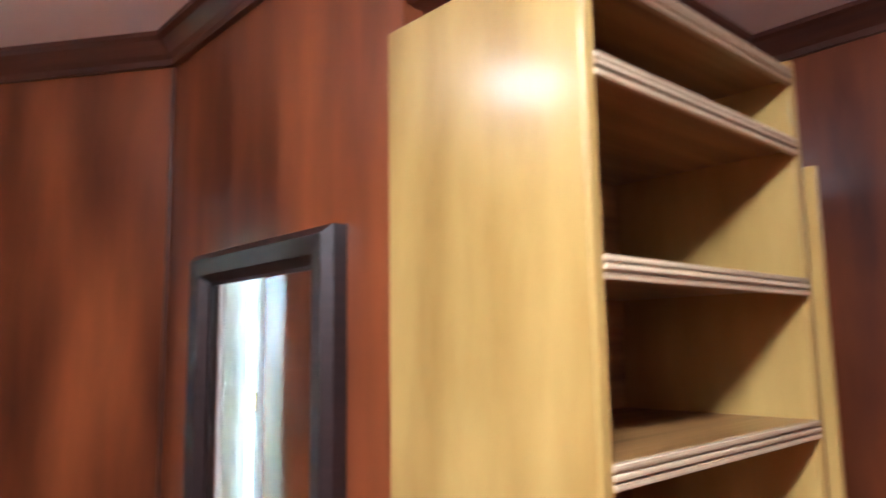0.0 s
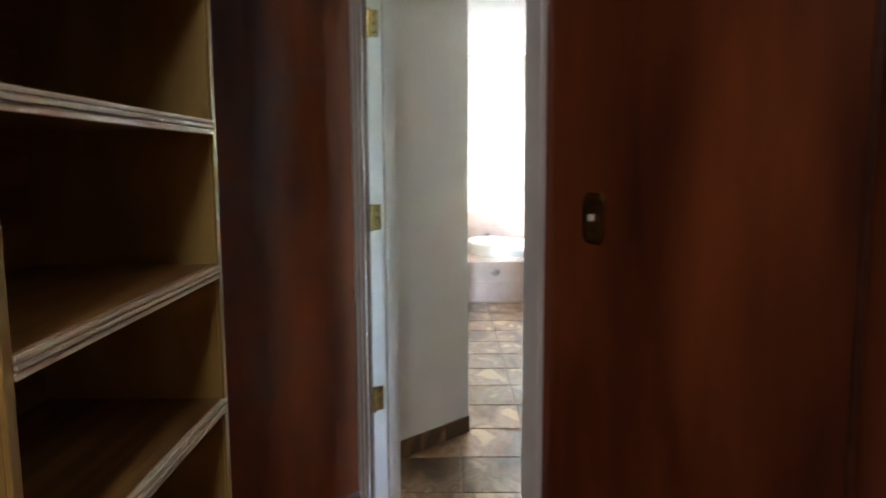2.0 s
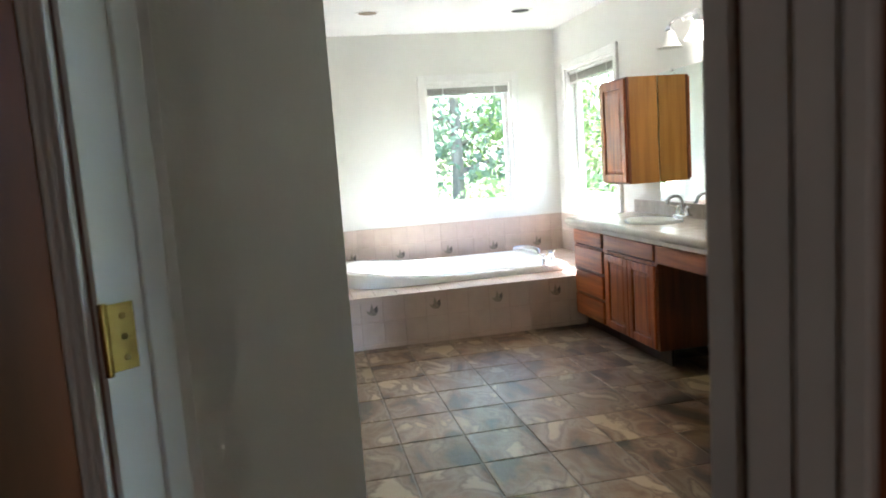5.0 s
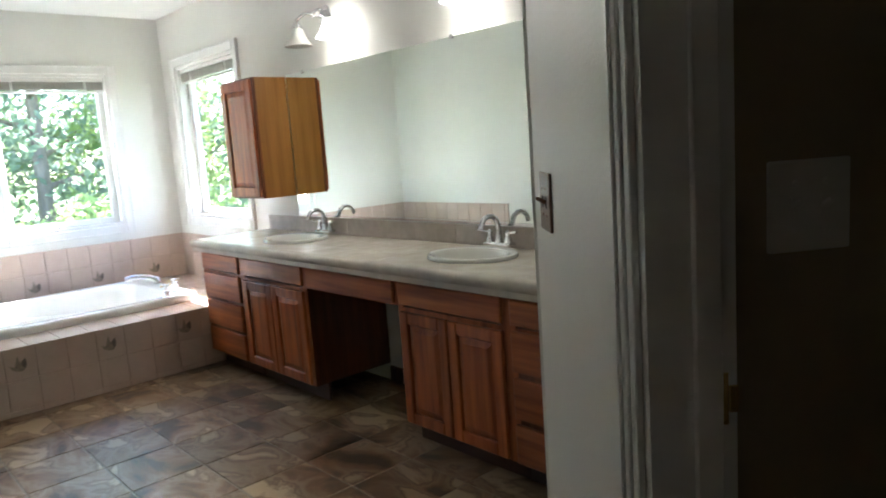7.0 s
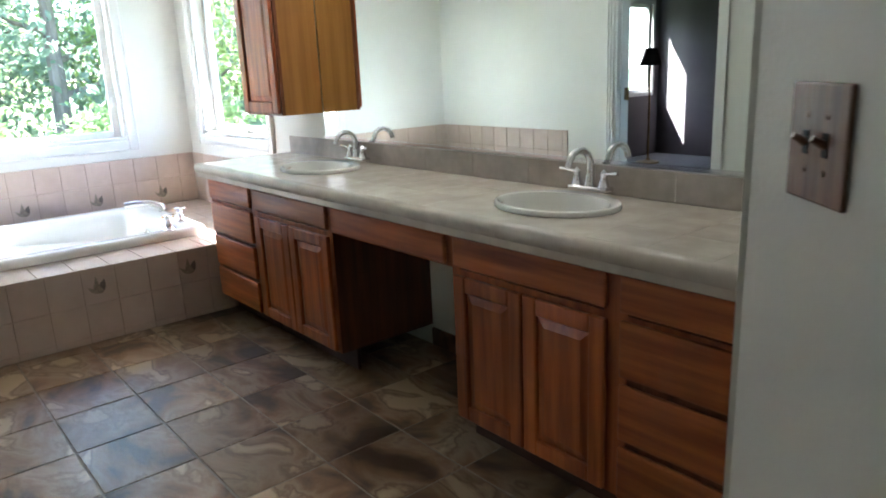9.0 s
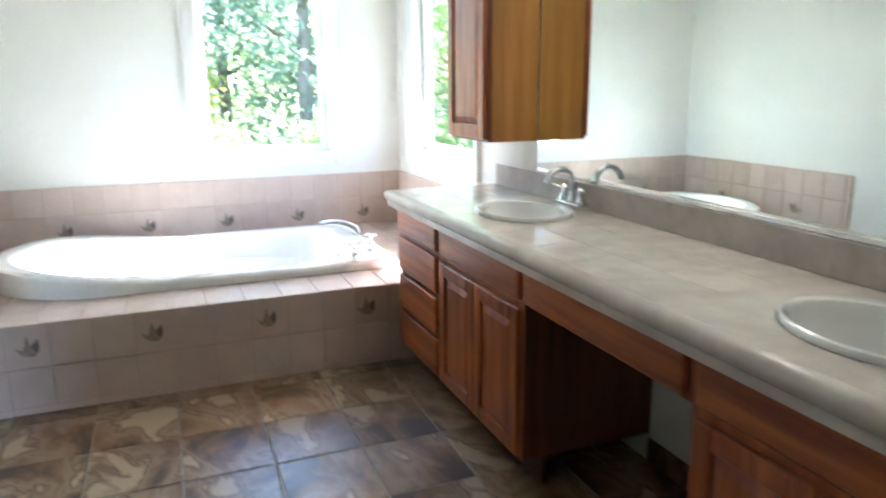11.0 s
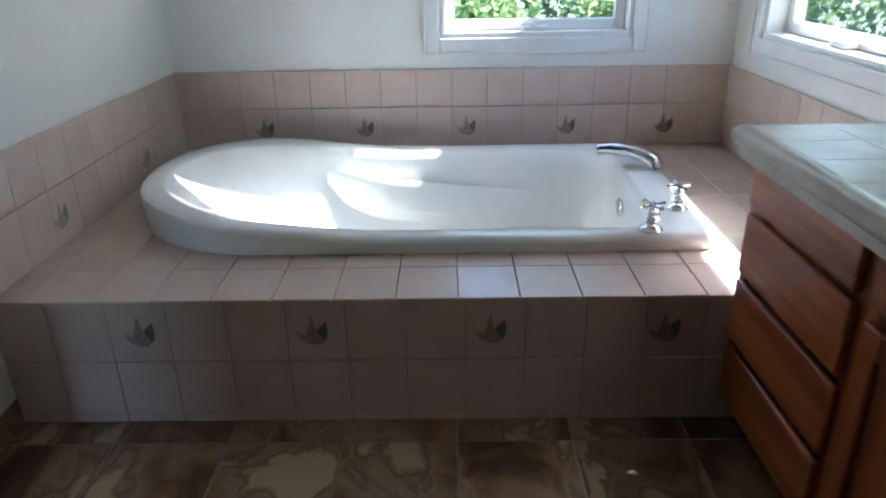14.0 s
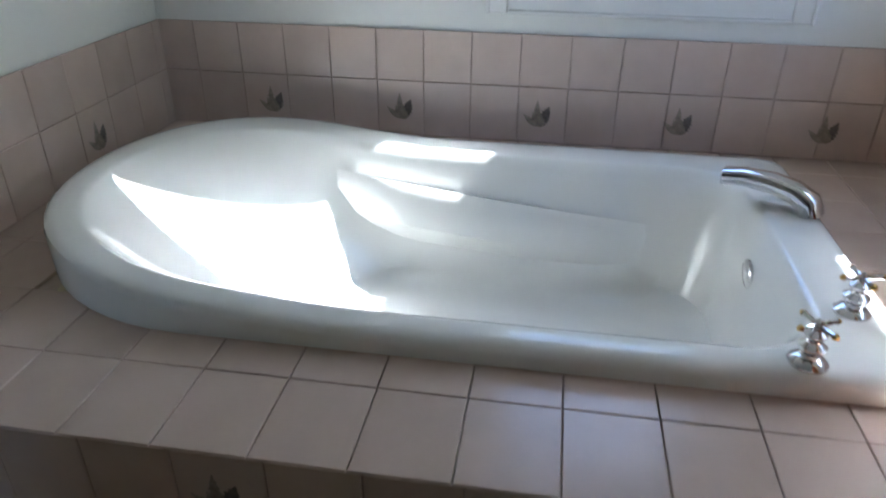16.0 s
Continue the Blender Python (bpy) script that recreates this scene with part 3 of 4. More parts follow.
def spout():
    t = thing("tub_spout", (0.50, 1.91, 0.429), "chrome low arched bathtub spout", "tub spout", "", 0)
    bm = bmesh.new()
    pts = [(0.05, 0.07, 0), (0.045, 0.062, 0.028), (0.025, 0.03, 0.046), (0, -0.02, 0.058), (-0.03, -0.08, 0.058), (-0.05, -0.125, 0.05)]
    rings = []
    for i, p in enumerate(pts):
        q0, q1 = Vector(pts[max(0, i - 1)]), Vector(pts[min(len(pts) - 1, i + 1)])
        d = (q1 - q0).normalized()
        u = Vector((0.89, -0.45, 0)).normalized()
        w = d.cross(u).normalized()
        a, b = (0.037 - 0.002 * i, 0.030 - 0.002 * i)
        rings.append([bm.verts.new(Vector(p) + u * a * math.copysign(abs(math.cos(k * math.pi / 8)) ** 0.6, math.cos(k * math.pi / 8)) + w * b * math.copysign(abs(math.sin(k * math.pi / 8)) ** 0.6, math.sin(k * math.pi / 8))) for k in range(16)])
    for a, b in zip(rings, rings[1:]):
        for k in range(16):
            bm.faces.new((a[k], a[(k + 1) % 16], b[(k + 1) % 16], b[k]))
    bm.faces.new(rings[0]), bm.faces.new(rings[-1])
    part("body", bm, M_CHROME, t, smooth=True)
    bm = bmesh.new()
    lathe(bm, [(0.013, 0.028), (0.014, 0.05)], (-0.048, -0.12, 0), 14)
    part("aerator", bm, M_CHROME, t, smooth=True)
    return t


spout()


def tub_handle(x, y, turn):
    t = thing("cross_tap", (x, y, 0.429), "chrome cross handle with brass tips on the tub rim", "tap handle", "tub handles", turn)
    bm = bmesh.new()
    lathe(bm, [(0.034, 0), (0.034, 0.004), (0.026, 0.012), (0.017, 0.016), (0.017, 0.024), (0.024, 0.032), (0.024, 0.038), (0.014, 0.046), (0.014, 0.052), (0.019, 0.058), (0.019, 0.062), (0.009, 0.07), (0.007, 0.086), (0.003, 0.09)], n=24)
    part("stem", bm, M_CHROME, t, smooth=True)
    for a in (0, 90, 180, 270):
        ca, sa = math.cos(radians(a)), math.sin(radians(a))
        bm = bmesh.new()
        tube(bm, [(0.006 * ca, 0.006 * sa, 0.078), (0.03 * ca, 0.03 * sa, 0.079), (0.036 * ca, 0.036 * sa, 0.079)], [0.005, 0.004, 0.0065], 8)
        arm = part("arm", bm, M_CHROME, t, smooth=True)
        bm = bmesh.new()
        tube(bm, [(0.036 * ca, 0.036 * sa, 0.079), (0.043 * ca, 0.043 * sa, 0.079)], [0.0068, 0.004], 8)
        part("tip", bm, M_BRASS, arm, "brass tip", True)
    return t


tub_handle(1.18, 1.80, 25)
tub_handle(1.0, 1.93, 10)

# ---- tub deck and tiled walls ----
TW, TD = 0.158, 0.196
deck = structure("tub_deck", slab([(0, 0), (1.499, 0), (1.499, 0.30), (0, 0.30)], 0, 0.368), M_TILEGROUT, "pink beige tiled platform round the bathtub", "tub deck")
for a in ((0.0, 1.499, 1.86, W, 0, 0.368), (1.13, 1.499, 0.3, 1.86, 0, 0.368), (0.0, 0.27, 0.3, 1.86, 0, 0.368)):
    part("platform", boxed(*a), M_TILEGROUT, deck)
OPEN = rounded(0.30, 1.08, 0.32, 1.84, 0.37, 0.14)


def inside(p, poly):
    c = False
    for i, a in enumerate(poly):
        b = poly[i - 1]
        if (a[1] > p[1]) != (b[1] > p[1]) and p[0] < (b[0] - a[0]) * (p[1] - a[1]) / (b[1] - a[1]) + a[0]:
            c = not c
    return c


tile_meshes = {}


def tile(parent, name, dx, dy, dz, at, mat, gap=0.0011, bev=0.0015):
    """One tile of size dx x dy x dz with its low corner at a place; alike tiles share their mesh."""
    key = (round(dx, 3), round(dy, 3), round(dz, 3), mat.name)
    if key not in tile_meshes:
        g = [gap if d > 0.03 else 0 for d in (dx, dy, dz)]
        tile_meshes[key] = mesh_of(name, boxed(g[0], dx - g[0], g[1], dy - g[1], g[2], dz - g[2], bev=bev), mat)
    ob = new(name, tile_meshes[key])
    ob.location = at
    ob.parent = parent
    return ob


def leaf_motif(parent, at, turn):
    """A printed fern sprig of curved toothed leaves that fan out from one foot."""
    root = part("leaf_motif", leaf_shape(14, 0.085, 0.013, 7), M_LEAFPRINT, parent, "grey green fern sprig printed on the tile")
    root.matrix_basis = pose(at[0], at[1], at[2] - 0.035, 90, 0, turn)
    for i, (ang, ln, wd, mat) in enumerate(((66, 0.062, 0.012, M_LEAFPRINT), (-36, 0.072, 0.021, M_LEAFDARK), (40, 0.05, 0.012, M_LEAFPRINT), (-10, 0.055, 0.016, M_LEAFPRINT), (-62, 0.03, 0.012, M_LEAFPRINT))):
        lf = part("leaflet", leaf_shape(ang, ln, wd, 7), mat, root)
        lf.location = (0, 0, 0.0002 * (i + 1))


def leaf_shape(ang, length, width, teeth):
    bm = bmesh.new()
    a = radians(ang)
    ca, sa = math.cos(a), math.sin(a)
    left, right = [], []
    for i in range(teeth * 2 + 1):
        s = i / (teeth * 2)
        w = width * math.sin(math.pi * min(1, s * 0.9 + 0.1)) * (1.0 if i % 2 else 0.6)
        bend = -0.014 * s * s * (1 if ang < 0 else -1)
        for side, lst in ((-1, left), (1, right)):
            x, y = side * w + bend, s * length
            lst.append(bm.verts.new((x * ca - y * sa, x * sa + y * ca, 0)))
    for i in range(teeth * 2):
        bm.faces.new((left[i], left[i + 1], right[i + 1], right[i]))
    return bm


# deck top, in rows from the front edge back
row = 1.507
while row > 0.005:
    x0 = max(0.0, row - TD)
    k = 0
    y = 0.0
    while y < W - 0.01:
        y1 = min(W, 0.097 + TW * 1.019 * k)
        k += 1
        if y1 - y > 0.02 and row - x0 > 0.02:
            if not any(inside(p, OPEN) for p in ((x0, y), (x0, y1), (row, y), (row, y1), ((x0 + row) / 2, (y + y1) / 2))):
                tile(deck, "deck_tile", row - x0, y1 - y, 0.009, (x0, y, DECK - 0.0095), M_TILE)
        y = y1
    row = x0
# front riser
for z0, z1 in ((0.0, 0.03), (0.03, 0.195), (0.195, 0.3755)):
    y, k = 0.0, 0
    while y < 1.99:
        y1 = min(2.0, 0.145 + 0.157 * k)
        k += 1
        if y1 - y > 0.02:
            tile(deck, "riser_tile", 0.008, y1 - y, z1 - z0, (1.499, y, z0), M_TILE)
        y = y1
for y in (0.389, 0.847, 1.316, 1.77):
    leaf_motif(deck, (1.5078, y, 0.282), 90)
# wall tiling, two courses round three walls
splash_w = structure("wall_tiling_west", boxed(0.0, 0.004, 0.0, W, 0.3685, 0.724), M_TILEGROUT, "pink beige wall tiles with printed fern sprigs", "wall tiling")
splash_s = structure("wall_tiling_south", boxed(0.013, 1.505, 0.0005, 0.004, 0.3685, 0.724), M_TILEGROUT, "pink beige wall tiles beside the bathtub", "wall tiling")
splash_n = structure("wall_tiling_north", boxed(0.013, 1.505, W - 0.004, W - 0.0005, 0.3685, 0.724), M_TILEGROUT, "pink beige wall tiles below the window", "wall tiling")
for z0, z1 in ((0.379, 0.562), (0.562, 0.727)):
    y, k = 0.0, 0
    while y < W - 0.005:
        y1 = min(W, 0.129 + 0.1555 * k)
        k += 1
        if y1 - y > 0.02:
            tile(splash_w, "wall_tile", 0.008, y1 - y, z1 - z0, (0.004, y, z0), M_TILE)
        y = y1
    x, k = 0.013, 0
    while x < 1.5:
        x1 = min(1.507, 0.06 + 0.1555 * k)
        k += 1
        if x1 - x > 0.02:
            tile(splash_s, "wall_tile", x1 - x, 0.008, z1 - z0, (x, 0.004, z0), M_TILE)
            tile(splash_n, "wall_tile", x1 - x, 0.008, z1 - z0, (x, W - 0.012, z0), M_TILE)
        x = x1
for y in (0.383, 0.832, 1.287, 1.73, 2.165):
    leaf_motif(splash_w, (0.0128, y, 0.47), 90)
for x in (0.452, 1.103):
    leaf_motif(splash_s, (x, 0.0128, 0.47), 180)

# ---- vanity ----
FY = 1.935


def raised_panel(bm, x0, x1, z0, z1, y, frame=0.052):
    """A framed door with a raised field; its face looks to -y."""
    for a in ((x0, x0 + frame, z0, z1), (x1 - frame, x1, z0, z1), (x0 + frame, x1 - frame, z0, z0 + frame), (x0 + frame, x1 - frame, z1 - frame, z1)):
        box(bm, a[0], a[1], y - 0.019, y, a[2], a[3], 0.004)
    i = frame
    o = [(x0 + i, z0 + i), (x1 - i, z0 + i), (x1 - i, z1 - i), (x0 + i, z1 - i)]
    s = 0.03
    q = [(x0 + i + s, z0 + i + s), (x1 - i - s, z0 + i + s), (x1 - i - s, z1 - i - s), (x0 + i + s, z1 - i - s)]
    a = [bm.verts.new((x, y - 0.005, z)) for x, z in o]
    b = [bm.verts.new((x, y - 0.014, z)) for x, z in q]
    for k in range(4):
        bm.faces.new((a[k], a[(k + 1) % 4], b[(k + 1) % 4], b[k]))
    bm.faces.new(b)


def drawer_face(x0, x1, z0, z1):
    bm = bmesh.new()
    box(bm, x0, x1, -0.019, -0.001, z0, z1, 0.007, 2)
    return bm


def carcass(root, w, toe=True):
    """Cabinet body behind the face, with a recessed toe kick; x from 0 to w, face at y = 0, the wall at depth."""
    d = W - FY - 0.003
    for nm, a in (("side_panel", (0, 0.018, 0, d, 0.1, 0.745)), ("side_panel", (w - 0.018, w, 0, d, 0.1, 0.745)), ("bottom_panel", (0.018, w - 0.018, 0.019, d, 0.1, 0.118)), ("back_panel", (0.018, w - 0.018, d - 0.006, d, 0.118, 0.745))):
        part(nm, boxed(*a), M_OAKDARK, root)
    bm = bmesh.new()
    for a in ((0, 0.036, 0.1, 0.745), (w - 0.036, w, 0.1, 0.745), (0.036, w - 0.036, 0.71, 0.745), (0.036, w - 0.036, 0.1, 0.13), (0.036, w - 0.036, 0.60, 0.625)):
        box(bm, a[0] + 0.0003, a[1] - 0.0003, -0.001, 0.018, a[2] + 0.0003, a[3] - 0.0003)
    part("face_frame", bm, M_OAK, root)
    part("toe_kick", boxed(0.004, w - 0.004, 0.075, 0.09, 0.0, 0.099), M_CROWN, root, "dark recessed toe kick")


def drawer_unit(x0, x1):
    u = thing("drawer_unit", (x0, FY, 0), "red oak vanity drawer unit with four plain drawers", "vanity cabinet", "vanity cabinets")
    w = x1 - x0
    carcass(u, w)
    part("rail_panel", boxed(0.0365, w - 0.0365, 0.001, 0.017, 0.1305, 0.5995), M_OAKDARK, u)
    for z0, z1 in ((0.635, 0.735), (0.46, 0.615), (0.28, 0.44), (0.105, 0.26)):
        part("drawer_front", drawer_face(0.022, w - 0.022, z0, z1), M_OAKH, u)
    return u


def door_unit(x0, x1):
    u = thing("sink_base_unit", (x0, FY, 0), "red oak sink base with two panelled doors", "vanity cabinet", "vanity cabinets")
    w = x1 - x0
    carcass(u, w)
    part("false_drawer_front", drawer_face(0.022, w - 0.022, 0.635, 0.735), M_OAKH, u)
    for a, b in ((0.022, w / 2 - 0.003), (w / 2 + 0.003, w - 0.022)):
        bm = bmesh.new()
        raised_panel(bm, a, b, 0.108, 0.607, -0.001)
        part("door", bm, M_OAK, u)
    return u


X = [1.512, 2.03, 2.735, 3.475, 4.115, 4.60]
drawer_unit(X[0], X[1])
door_unit(X[1], X[2])
kd = thing("knee_drawer", (X[2], FY, 0), "red oak drawer over an open knee space", "vanity drawer", "vanity cabinets")
part("rail", boxed(0.001, X[3] - X[2] - 0.001, -0.001, 0.018, 0.625, 0.7445), M_OAK, kd)
part("drawer_front", drawer_face(0.02, X[3] - X[2] - 0.02, 0.635, 0.735), M_OAKH, kd)
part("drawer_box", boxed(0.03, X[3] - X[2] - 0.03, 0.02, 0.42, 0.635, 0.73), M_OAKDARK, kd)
door_unit(X[3], X[4])
drawer_unit(X[4], X[5])
knee_base = structure("baseboard_knee", boxed(X[2] + 0.002, X[3] - 0.002, W - 0.012, W - 0.0005, 0.0, 0.085, bev=0.002), M_SLATE, "brown stone look tile baseboard under the vanity", "baseboard")

SINKS = [(2.28, 2.165, 0.215), (3.71, 2.17, 0.215)]
counter = thing("countertop", (0, 0, 0.745), "beige stone look tiled vanity countertop with a rounded nosing", "countertop")
CT = 0.075


def ellipse(cx, cy, a, b, n=40):
    return [(cx + a * math.cos(2 * math.pi * i / n), cy + b * math.sin(2 * math.pi * i / n)) for i in range(n)]


def holed(x0, x1, y0, y1, z0, z1, cx, cy, a, b, n=40):
    """A rectangular slab with an oval hole."""
    bm = bmesh.new()
    inner = ellipse(cx, cy, a, b, n)
    outer = []
    for x, y in inner:
        dx, dy = x - cx, y - cy
        k = min((x1 - cx) / dx if dx > 1e-9 else (x0 - cx) / dx if dx < -1e-9 else 1e9, (y1 - cy) / dy if dy > 1e-9 else (y0 - cy) / dy if dy < -1e-9 else 1e9)
        outer.append([cx + dx * k, cy + dy * k])
    for c in ((x0, y0), (x1, y0), (x0, y1), (x1, y1)):
        j = min(range(n), key=lambda i: (outer[i][0] - c[0]) ** 2 + (outer[i][1] - c[1]) ** 2)
        outer[j] = list(c)
    v = [[bm.verts.new((x, y, z)) for x, y in o] for o, z in ((outer, z0), (outer, z1), (inner, z1), (inner, z0))]
    for r in range(4):
        a_, b_ = v[r], v[(r + 1) % 4]
        for i in range(n):
            bm.faces.new((a_[i], a_[(i + 1) % n], b_[(i + 1) % n], b_[i]))
    return bm


zt = CT - 0.008
for a in ((1.515, 1.95, 1.905, W - 0.002), (2.59, 3.37, 1.905, W - 0.002), (4.03, 4.575, 1.905, W - 0.002)):
    part("substrate", boxed(*a, 0.0, zt), M_TILEGROUT, counter)
for cx, cy, r in SINKS:
    x0, x1 = (1.95, 2.59) if cx < 3 else (3.37, 4.03)
    part("sink_cutout_slab", holed(x0, x1, 1.905, W - 0.002, 0.0, CT - 0.0005, cx, cy, r - 0.02, r * 0.68), M_COUNTER, counter)
for x0, x1 in ((1.515, 1.66), (1.66, 1.805), (1.805, 1.95), (2.59, 2.785), (2.785, 2.98), (2.98, 3.175), (3.175, 3.37), (4.03, 4.21), (4.21, 4.39), (4.39, 4.575)):
    for y0, y1 in ((1.905, 2.08), (2.08, 2.255), (2.255, 2.428)):
        tile(counter, "counter_tile", x1 - x0, y1 - y0, 0.008, (x0, y0, zt), M_COUNTER, 0.0008, 0.001)
# rounded front and end nosing
bm = bmesh.new()
prof = [(0.0, CT), (-0.018, CT - 0.002), (-0.03, CT - 0.012), (-0.034, CT - 0.026), (-0.030, CT - 0.04), (-0.022, CT - 0.048), (-0.022, 0.004), (-0.016, 0.0), (0.0, 0.0)]
ends = []
for px, py, sx, sy in ((4.575, 1.905, 0, 1), (1.515, 1.905, 1, 1), (1.515, W - 0.002, 1, 0)):
    ends.append([bm.verts.new((px + o * sx, py + o * sy, z)) for o, z in prof])
for a, b in zip(ends, ends[1:]):
    for i in range(len(prof) - 1):
        bm.faces.new((a[i], a[i + 1], b[i + 1], b[i]))
part("nosing", bm, M_COUNTER, counter, smooth=True)
bs = thing("backsplash", (0, 0, 0.8205), "low grey beige tiled backsplash behind the sinks", "backsplash")
part("backing", boxed(1.535, 4.575, W - 0.006, W - 0.0015, 0, 0.092), M_TILEGROUT, bs)
k = 0
x = 1.535
while x < 4.57:
    x1 = min(4.575, x + 0.305)
    tile(bs, "splash_tile", x1 - x, 0.012, 0.096, (x, W - 0.018, 0), M_SPLASH, 0.0008, 0.0015)
    x = x1


def sink(cx, cy, r):
    s = thing("sink", (cx, cy, 0.8205), "white oval self-rimming porcelain sink set in the counter", "sink", "vanity sinks")
    bm = bmesh.new()
    n = 48
    rings = []
    for k, kz in ((1.0, 0.0005), (1.0, 0.008), (0.985, 0.014), (0.95, 0.017), (0.91, 0.014), (0.885, 0.004), (0.86, -0.02), (0.78, -0.075), (0.6, -0.115), (0.35, -0.13), (0.1, -0.134)):
        off = -0.016 * (1 if k < 0.93 else 0)
        rings.append([bm.verts.new((x, y + off, kz)) for x, y in ellipse(0, 0, r * k, r * (0.80 * k if k >= 0.93 else 0.72 * k), n)])
    for a, b in zip(rings, rings[1:]):
        for i in range(n):
            bm.faces.new((a[i], a[(i + 1) % n], b[(i + 1) % n], b[i]))
    bm.faces.new(rings[-1])
    part("basin", bm, M_CHINA, s, smooth=True)
    bm = bmesh.new()
    lathe(bm, [(0.022, -0.1335), (0.022, -0.130), (0.012, -0.129)], (0, -0.016, 0), 20)
    part("drain", bm, M_CHROME, s, smooth=True)


def faucet(cx, cy):
    f = thing("faucet", (cx, cy, 0.838), "chrome two-handle bathroom faucet with an arched spout", "faucet", "vanity faucets")
    bm = bmesh.new()
    box(bm, -0.08, 0.08, -0.026, 0.026, -0.004, 0.014, 0.008, 3)
    part("base", bm, M_CHROME, f, smooth=True)
    bm = bmesh.new()
    lathe(bm, [(0.022, 0.012), (0.016, 0.03), (0.014, 0.05)], n=18)
    pts = [(0, 0, 0.05)] + [(0, -0.055 + 0.055 * math.cos(a), 0.085 + 0.05 * math.sin(a)) for a in (0.2, 0.7, 1.2, 1.7, 2.2, 2.7)] + [(0, -0.112, 0.085)]
    tube(bm, pts, [0.013, 0.0125, 0.012, 0.0115, 0.011, 0.011, 0.0115, 0.012], 14)
    part("spout", bm, M_CHROME, f, smooth=True)
    for s in (-1, 1):
        bm = bmesh.new()
        lathe(bm, [(0.021, 0.012), (0.018, 0.02), (0.011, 0.045), (0.014, 0.052), (0.014, 0.058), (0.006, 0.066), (0.003, 0.07)], (s * 0.055, 0, 0), 18)
        part("handle_post", bm, M_CHROME, f, smooth=True)
        bm = bmesh.new()
        tube(bm, [(s * 0.055, 0, 0.056), (s * 0.08, -0.006, 0.058), (s * 0.105, -0.01, 0.062), (s * 0.118, -0.012, 0.063)], [0.006, 0.0045, 0.006, 0.007], 10)
        part("lever", bm, M_CHROME, f, smooth=True)
    bm = bmesh.new()
    tube(bm, [(0, 0.017, 0.012), (0, 0.018, 0.075), (0, 0.018, 0.083)], [0.003, 0.003, 0.006], 8)
    part("lift_rod", bm, M_CHROME, f, smooth=True)


for cx, cy, r in SINKS:
    sink(cx, cy, r)
    faucet(cx if cx < 3 else cx - 0.03, 2.37 if cx < 3 else 2.375)

mir = thing("wall_mirror", (0, 0, 0), "large frameless wall mirror over the vanity", "mirror")
part("plate", boxed(1.915, 4.56, W - 0.007, W - 0.001, 0.92, 1.79, bev=0.001), M_MIRROR, mir)
part("bottom_channel", boxed(1.915, 4.56, W - 0.011, W - 0.0072, 0.919, 0.932), M_CHROME, mir, "chrome bottom channel")
for x in (2.1, 3.4, 3.95):
    part("clip", boxed(x, x + 0.022, W - 0.012, W - 0.0072, 1.778, 1.80, bev=0.002), M_CHROME, mir, "small chrome clip")

wc = thing("wall_cabinet", (1.514, W - 0.22, 1.049), "honey oak wall cabinet with a raised panel door", "wall cabinet")
part("body", boxed(0.0, 0.398, 0.0, 0.2115, 0.0, 0.73, bev=0.0015), M_OAKSIDE, wc)
part("face_frame", boxed(-0.001, 0.3995, -0.018, -0.0005, 0.0, 0.73, bev=0.001), M_OAKDARK, wc)
bm = bmesh.new()
raised_panel(bm, 0.006, 0.392, 0.012, 0.718, -0.0185, 0.058)
part("door", bm, M_OAK, wc, "red oak raised panel door")


